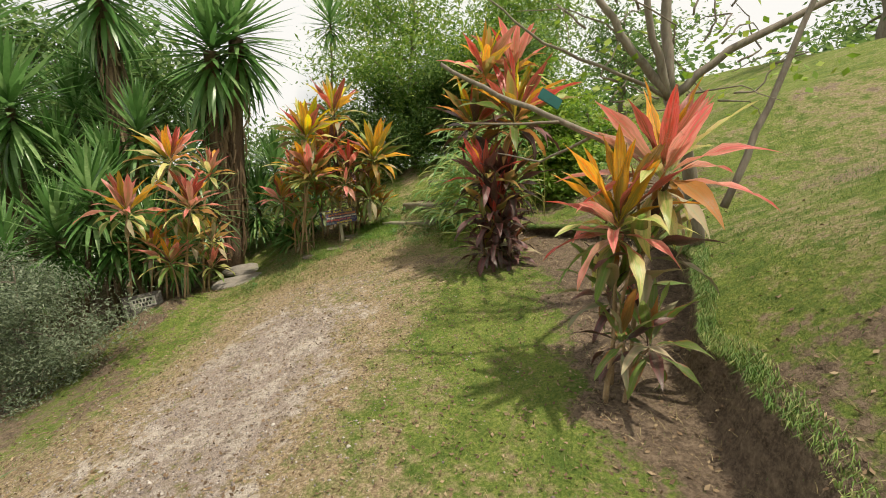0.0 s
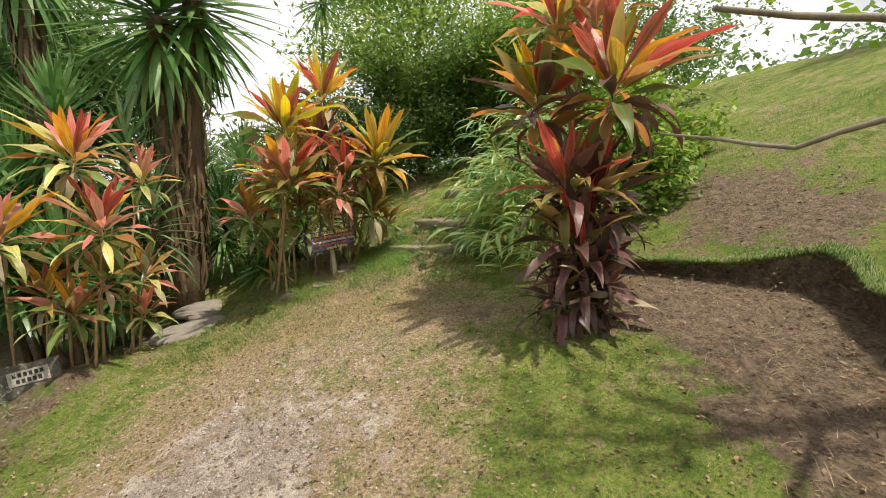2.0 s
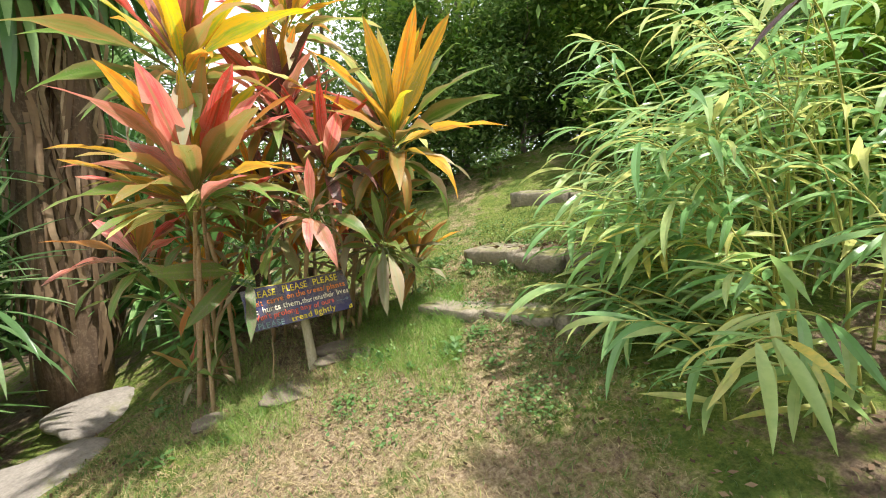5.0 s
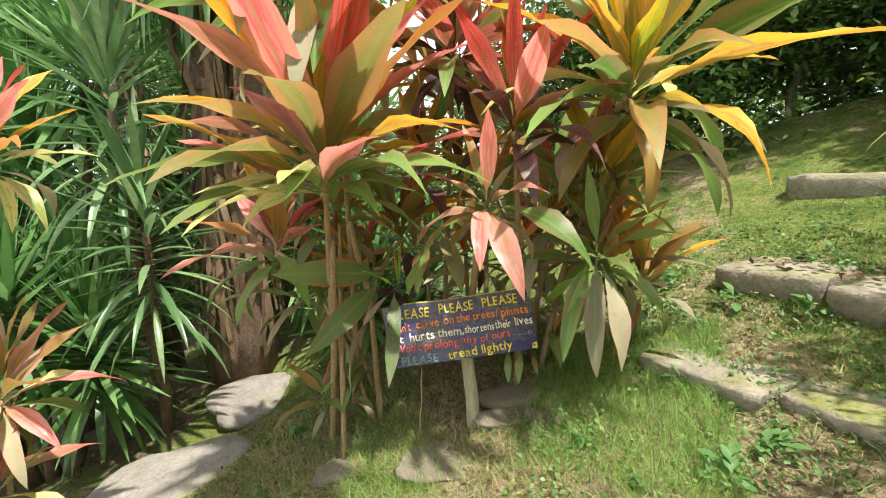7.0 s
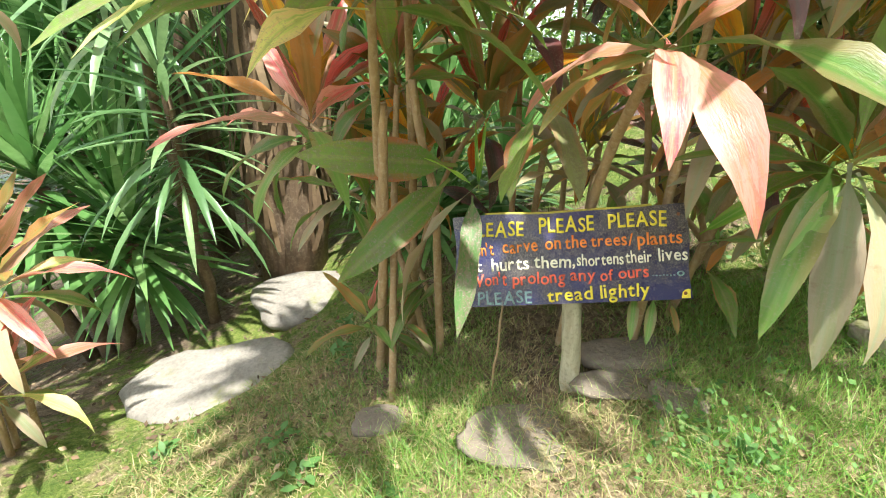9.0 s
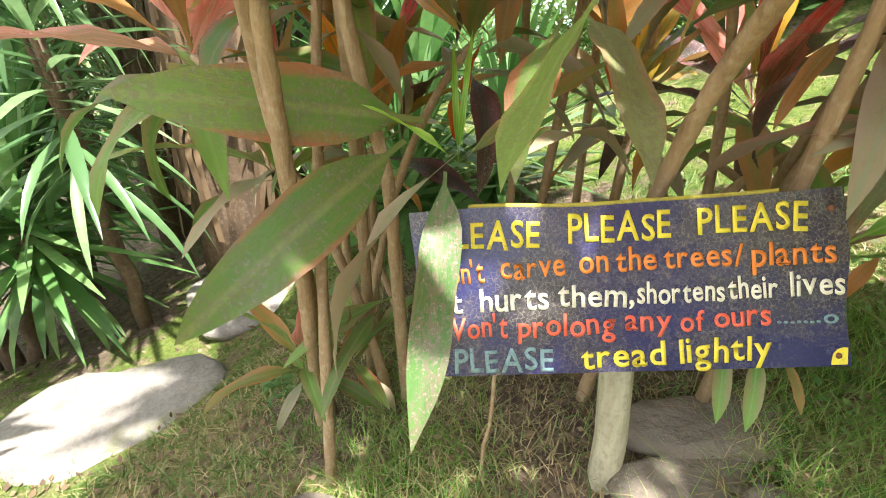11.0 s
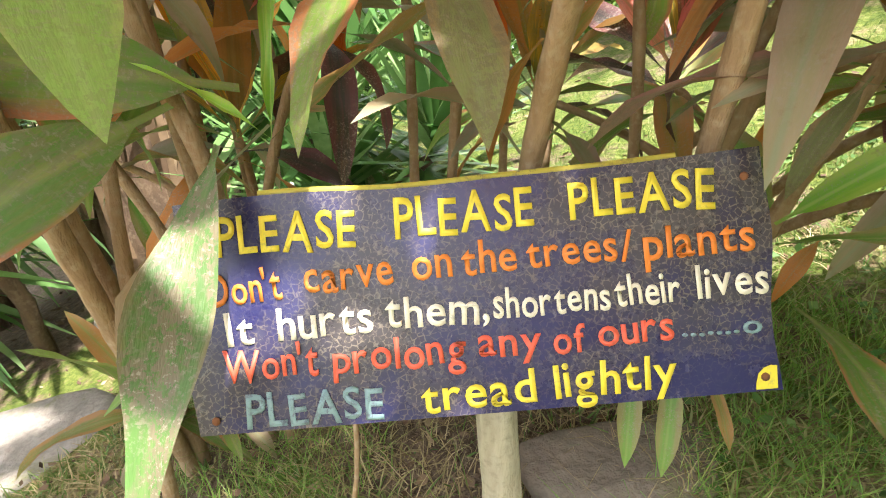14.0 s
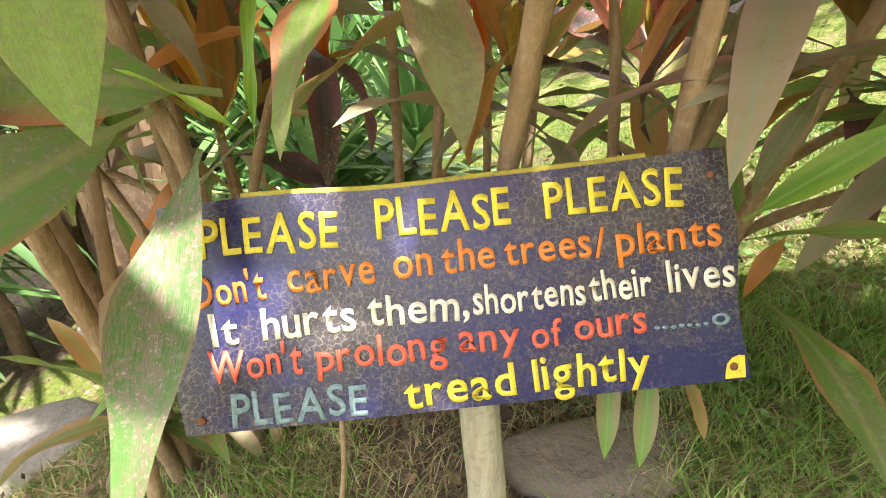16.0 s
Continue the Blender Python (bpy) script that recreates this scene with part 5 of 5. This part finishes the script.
# small grey board by the lower bed
small = empty("small_sign", -4.85, 7.0, gz(-4.85, 7.0), "small grey wooden sign with a white name plate", "sign")
bm = bmesh.new()
bmesh.ops.create_cube(bm, size=1.0)
bmesh.ops.scale(bm, vec=(0.56, 0.03, 0.34), verts=bm.verts)
bmesh.ops.bevel(bm, geom=bm.edges[:], offset=0.006, segments=2, affect='EDGES')
b = part("board", bm, GREYBOARD, small, "", False)
b.matrix_basis = pose(0, 0, 0.10, -12, -10, 22)
bm = bmesh.new()
bmesh.ops.create_cube(bm, size=1.0)
bmesh.ops.scale(bm, vec=(0.36, 0.008, 0.15), verts=bm.verts)
p = part("name_plate", bm, paint_material("grey_white_plate", (0.46, 0.44, 0.38), (0.25, 0.23, 0.19), 0.6, 60.0, 0.6), b, "white name plate", False)
p.matrix_basis = pose(0.0, -0.019, 0.03)
INK = paint_material("black_lettering", (0.02, 0.02, 0.02), (0.10, 0.09, 0.08), 0.6)
for row, count in ((0.033, 6), (-0.033, 5)):
    for k in range(count):
        bm = bmesh.new()
        bmesh.ops.create_cube(bm, size=1.0)
        bmesh.ops.scale(bm, vec=(0.030, 0.003, 0.044), verts=bm.verts)
        bar = part("letter_bar", bm, INK, b, "", False)
        bar.matrix_basis = pose(-0.024 * (count - 1) + 0.048 * k, -0.0245, 0.03 + row)

# teal plate hanging in the branches
bm = bmesh.new()
bmesh.ops.create_cube(bm, size=1.0)
bmesh.ops.scale(bm, vec=(0.19, 0.012, 0.085), verts=bm.verts)
bmesh.ops.bevel(bm, geom=bm.edges[:], offset=0.004, segments=2, affect='EDGES')
plate = part("tag_plate", bm, TEALPLATE, None, "", False)
plate.matrix_basis = pose(0.82, 3.55, 2.60, 0, 28, 10)
tagged(plate, "dark teal plate hanging from a branch", "plate")


# ---- grass, weeds and fallen leaves ----
def blades(n, xr, yr, keep, h, w, seed, lean=0.5):
    r = np.random.default_rng(seed)
    x, y = r.uniform(*xr, n), r.uniform(*yr, n)
    ok = r.uniform(0, 1, n) < keep(x, y)
    x, y = x[ok], y[ok]
    n = len(x)
    z = ground(x, y) - 0.005
    a, f = r.uniform(0, 6.283, n), r.uniform(0, 6.283, n)
    hh = h * r.uniform(0.5, 1.4, n)
    l = lean * r.uniform(0.2, 1.3, n) * hh
    sx, sy = np.cos(a) * w, np.sin(a) * w
    base = np.stack([x, y, z], -1)
    side = np.stack([sx, sy, 0 * x], -1)
    mid = base + np.stack([np.cos(f) * l * 0.35, np.sin(f) * l * 0.35, hh * 0.6], -1)
    tip = base + np.stack([np.cos(f) * l, np.sin(f) * l, hh * 0.95], -1)
    V = np.stack([base - side, base + side, mid + side * 0.7, mid - side * 0.7, tip, tip + side * 0.1], 1).reshape(-1, 3)
    i = np.arange(n)[:, None] * 6
    F = np.concatenate([i + [0, 1, 2, 3], i + [3, 2, 5, 4]], 0)
    return V, F


def lawn_keep(x, y):
    d, g, s = zones(x, y)
    return np.clip(1.1 - 1.05 * d - 0.4 * g - 0.95 * s, 0.03, 1) * (0.55 + 0.45 * wobble(3 * x, 3 * y))


def straw_keep(x, y):
    d, g, s = zones(x, y)
    return np.clip(0.15 + 0.6 * d - 0.6 * g - 0.9 * s, 0.0, 1) * (0.35 + 0.65 * (wobble(2.3 * x, 2.3 * y) > -0.1))


tagged(arrays("grass", *blades(120000, (-4.0, 1.7), (1.0, 11.5), lawn_keep, 0.035, 0.0022, 1, 0.9), GRASS), "short green lawn grass", "grass", kind="stuff")
tagged(arrays("hill_grass", *blades(70000, (1.5, 6.5), (1.2, 11.0), lambda x, y: 0.8 * (0.6 + 0.4 * wobble(2 * x, 2 * y)) * (1 - zones(x, y)[2]), 0.035, 0.003, 2, 0.9), GRASS), "short green grass on the hill", "grass", kind="stuff")
tagged(arrays("dry_grass", *blades(70000, (-4.2, 1.5), (1.0, 11.0), straw_keep, 0.022, 0.002, 3, 1.8), STRAW), "dry trodden straw on the path", "grass", kind="stuff")
tagged(arrays("long_grass", *blades(30000, (-2.9, -0.9), (8.2, 9.6), lambda x, y: np.clip(0.12 + 0.9 * smooth01(-1.9, -1.5, x) * smooth01(8.45, 8.7, y) + 0.5 * (np.sin(5 * x + 3 * y) > 0.3), 0, 1) * (1 - zones(x, y)[2]), 0.085, 0.0011, 4, 1.2), LONGGRASS), "fine long grass round the sign's post", "grass", kind="stuff")
def near_keep(x, y):
    d, g, s = zones(x, y)
    return np.clip(0.9 - 0.8 * d - 0.9 * s, 0.08, 1) * (0.2 + 0.65 * (wobble(5 * x + 1, 5 * y) > -0.15))


def lip_grass(n, seed):
    """Tufts that overhang the lip of the lawn bank."""
    r = np.random.default_rng(seed)
    y = 1.2 + 6.4 * r.uniform(0, 1, n) ** 0.55
    x = bank_edge(y) + r.uniform(0.0, 0.22, n) ** 1.3
    z = ground(x, y) - 0.01
    h, w = 0.06 * r.uniform(0.5, 1.5, n), 0.003
    a = r.uniform(0, 6.283, n)
    out = np.stack([-np.ones(n) * r.uniform(0.1, 1.0, n), -r.uniform(-0.5, 0.9, n), np.zeros(n)], -1) * h[:, None]
    base = np.stack([x, y, z], -1)
    side = np.stack([np.cos(a) * w, np.sin(a) * w, 0 * x], -1)
    up = np.stack([0 * x, 0 * x, h], -1)
    V = np.stack([base - side, base + side, base + out * 0.6 + up * 0.8 + side, base + out * 0.6 + up * 0.8 - side, base + out * 1.3 + up * 0.35, base + out * 1.3 + up * 0.35 + side * 0.1], 1).reshape(-1, 3)
    i = np.arange(n)[:, None] * 6
    return V, np.concatenate([i + [0, 1, 2, 3], i + [3, 2, 5, 4]], 0)


tagged(arrays("bank_grass", *lip_grass(9000, 21), GRASS), "grass tufts hanging over the lawn's lip", "grass", kind="stuff")
tagged(arrays("ditch_twigs", *blades(2600, (0.9, 3.1), (1.6, 7.0), lambda x, y: zones(x, y)[2], 0.05, 0.0022, 22, 3.0), STRAW), "dry twigs and stalks in the hollow", "twigs", kind="stuff")
tagged(arrays("rough_grass", *blades(60000, (-3.6, 0.0), (7.2, 10.4), near_keep, 0.045, 0.0032, 9, 1.3), GRASS), "rough green grass round the clump and steps", "grass", kind="stuff")
tagged(arrays("thatch", *blades(45000, (-3.6, 0.0), (7.0, 10.0), lambda x, y: np.clip(0.9 - 0.4 * wobble(4 * x, 4 * y), 0, 1), 0.022, 0.0026, 10, 2.8), STRAW), "brown dead thatch between the grass", "grass", kind="stuff")
tagged(arrays("dry_twigs", *blades(2500, (-2.5, -1.5), (8.5, 9.2), lambda x, y: 0.8 + 0 * x, 0.06, 0.0014, 7, 2.2), STRAW), "dry grass stalks round the sign's foot", "grass", kind="stuff")


def litter(n, xr, yr, keep, size, seed):
    r = np.random.default_rng(seed)
    x, y = r.uniform(*xr, n), r.uniform(*yr, n)
    ok = r.uniform(0, 1, n) < keep(x, y)
    x, y = x[ok], y[ok]
    c = np.stack([x, y, ground(x, y) + 0.006], -1)
    return leaf_cloud(c, 1, (0, 0, 0.004), size, r, 0.5, 0.25)


tagged(arrays("fallen_leaves", *litter(30000, (-7.0, 4.5), (1.0, 12.0), lambda x, y: np.clip(0.10 + 0.85 * zones(x, y)[2], 0, 1), 0.042, 5), LITTER), "dry brown fallen leaves", "leaf litter", kind="stuff")



def pebbles(n, seed):
    """Small angular stones strewn over the path, half sunk."""
    r = np.random.default_rng(seed)
    y = r.uniform(1.2, 7.0, n)
    x = path_centre(y) + path_half(y) * r.normal(0, 0.5, n)
    c = np.stack([x, y, ground(x, y)], -1)
    s = 0.0075 * r.lognormal(0, 0.4, (n, 1, 1))
    o = np.array([(1, 0, 0), (0, 1, 0), (-1, 0, 0), (0, -1, 0), (0, 0, 0.7), (0, 0, -0.7)])
    V = c[:, None, :] + o[None] * s * r.uniform(0.6, 1.3, (n, 6, 1))
    f = np.array([(0, 1, 4), (1, 2, 4), (2, 3, 4), (3, 0, 4), (1, 0, 5), (2, 1, 5), (3, 2, 5), (0, 3, 5)])
    return V.reshape(-1, 3), (np.arange(n)[:, None, None] * 6 + f[None]).reshape(-1, 3)


PEBBLE = small_foliage("gravel_stone", (0.15, 0.12, 0.11), (0.32, 0.27, 0.24), (0.55, 0.50, 0.45), 0.0, 0.9)
tagged(arrays("gravel", *pebbles(14000, 8), PEBBLE), "loose pinkish grey gravel on the path", "gravel", kind="stuff")
rs = np.random.default_rng(77)
sx, sy = rs.uniform(-0.7, 0.5, 260), rs.uniform(-0.3, 0.3, 260)
ca, sa = math.cos(radians(-33)), math.sin(radians(-33))
on_step = np.stack([sx * ca - 1.5 * sy * sa, 9.88 + sx * sa + 1.5 * sy * ca, 1.535 + 0.07 * sx], -1)
tagged(arrays("step_litter", *leaf_cloud(on_step, 1, (0, 0, 0.004), 0.06, rs, 0.5, 0.2), LITTER), "dry leaves lying on the stone step", "leaf litter", kind="stuff")



def ground_cover(n, seed):
    """Small round-leaved creeping weeds in patches right of the board and round the steps."""
    r = np.random.default_rng(seed)
    x, y = r.uniform(-1.75, 0.4, n), r.uniform(7.9, 10.8, n)
    ok = (wobble(4.3 * x + 2, 4.3 * y) + 0.35 * wobble(13 * x, 13 * y) + r.normal(0, 0.3, n) > 0.45) | (r.uniform(0, 1, n) < 0.08)
    x, y = x[ok], y[ok]
    return leaf_cloud(np.stack([x, y, ground(x, y) + r.uniform(0.01, 0.07, len(x))], -1), 1, (0.01, 0.01, 0.0), 0.026, r, 0.7, 0.5)


tagged(arrays("ground_cover", *ground_cover(20000, 31), WEED), "small-leaved green creeping weeds in the grass", "weeds", kind="stuff")
WEED_LEAF = [leaf_mesh("weed_leaf", WEED, 0.5, b, 0.15, 0.2, 0.0, 0.0, 5, j) for j, b in enumerate((0.3, 0.8))]


def crumbs(n, seed):
    """Small curled leaf scraps between the grass near the board."""
    r = np.random.default_rng(seed)
    x, y = r.uniform(-4.4, 1.2, n), r.uniform(2.0, 10.2, n)
    return leaf_cloud(np.stack([x, y, ground(x, y) + 0.012], -1), 1, (0, 0, 0.005), 0.035, r, 0.55, 0.4)


tagged(arrays("leaf_scraps", *crumbs(9000, 12), LITTER), "brown and pale leaf scraps in the grass", "leaf litter", kind="stuff")


def weed(x, y, size, seed):
    rng = random.Random(seed)
    w = empty("weed", x, y, gz(x, y), "small bright green broad-leaved weed in the grass", "weed", "weeds in the grass")
    for k in range(14):
        placed("leaf", WEED_LEAF[k % 2], None, w, "", leaf_pose(Vector((rng.uniform(-.4, .4) * size, rng.uniform(-.4, .4) * size, rng.uniform(0, 0.6) * size)), rng.uniform(0, 360), rng.uniform(-10, 60), 0, size * rng.uniform(0.35, 0.7)))


for k, (x, y, s) in enumerate(((-1.45, 8.75, 0.10), (-0.95, 8.62, 0.14), (-0.80, 8.75, 0.12), (-1.10, 9.15, 0.12), (-0.85, 9.75, 0.14), (-0.55, 9.62, 0.14), (-3.0, 8.35, 0.10), (-2.75, 8.25, 0.10), (-1.25, 8.55, 0.08), (-3.3, 7.6, 0.12), (-0.3, 8.3, 0.12), (-1.6, 8.35, 0.09), (-2.35, 8.3, 0.07), (-0.7, 8.4, 0.11), (-3.55, 8.1, 0.1), (-1.0, 9.6, 0.12), (-1.3, 9.6, 0.13), (-1.15, 10.1, 0.13), (-0.45, 8.75, 0.13), (-3.2, 8.9, 0.12), (-3.45, 9.2, 0.12))):
    weed(x, y, s, 200 + k)


# stiff-leaved plant at the path's lower edge
edge_plant = empty("sword_plant", -3.9, 2.5, gz(-3.9, 2.5), "stiff dark green sword-leaved plant at the path's edge", "sword plant")
rng = random.Random(301)
for k in range(18):
    if k == 0:
        az, el, size = 1.0, 36.0, 1.55
    else:
        az, el, size = rng.uniform(60, 300), rng.uniform(25, 80), rng.uniform(0.6, 1.0)
    placed("leaf", SWORD_LEAF[k % 2], None, edge_plant, "", leaf_pose(Vector((0, 0, 0)), az, el, 0, size))

# dry stalk standing under the board
stalk = empty("dry_stalk", -2.27, 8.80, gz(-2.27, 8.80), "thin dry grey stalk standing under the board", "stalk")
bm = bmesh.new()
tube(bm, bend_line((0, 0, -0.03), (-0.01, 0.05, 0.36), 6, 0, 0.006, random.Random(9)), [0.006, 0.0055, 0.0055, 0.005, 0.005, 0.0045, 0.004], 6, 0.2, random.Random(10))
part("stem", bm, STEM, stalk)
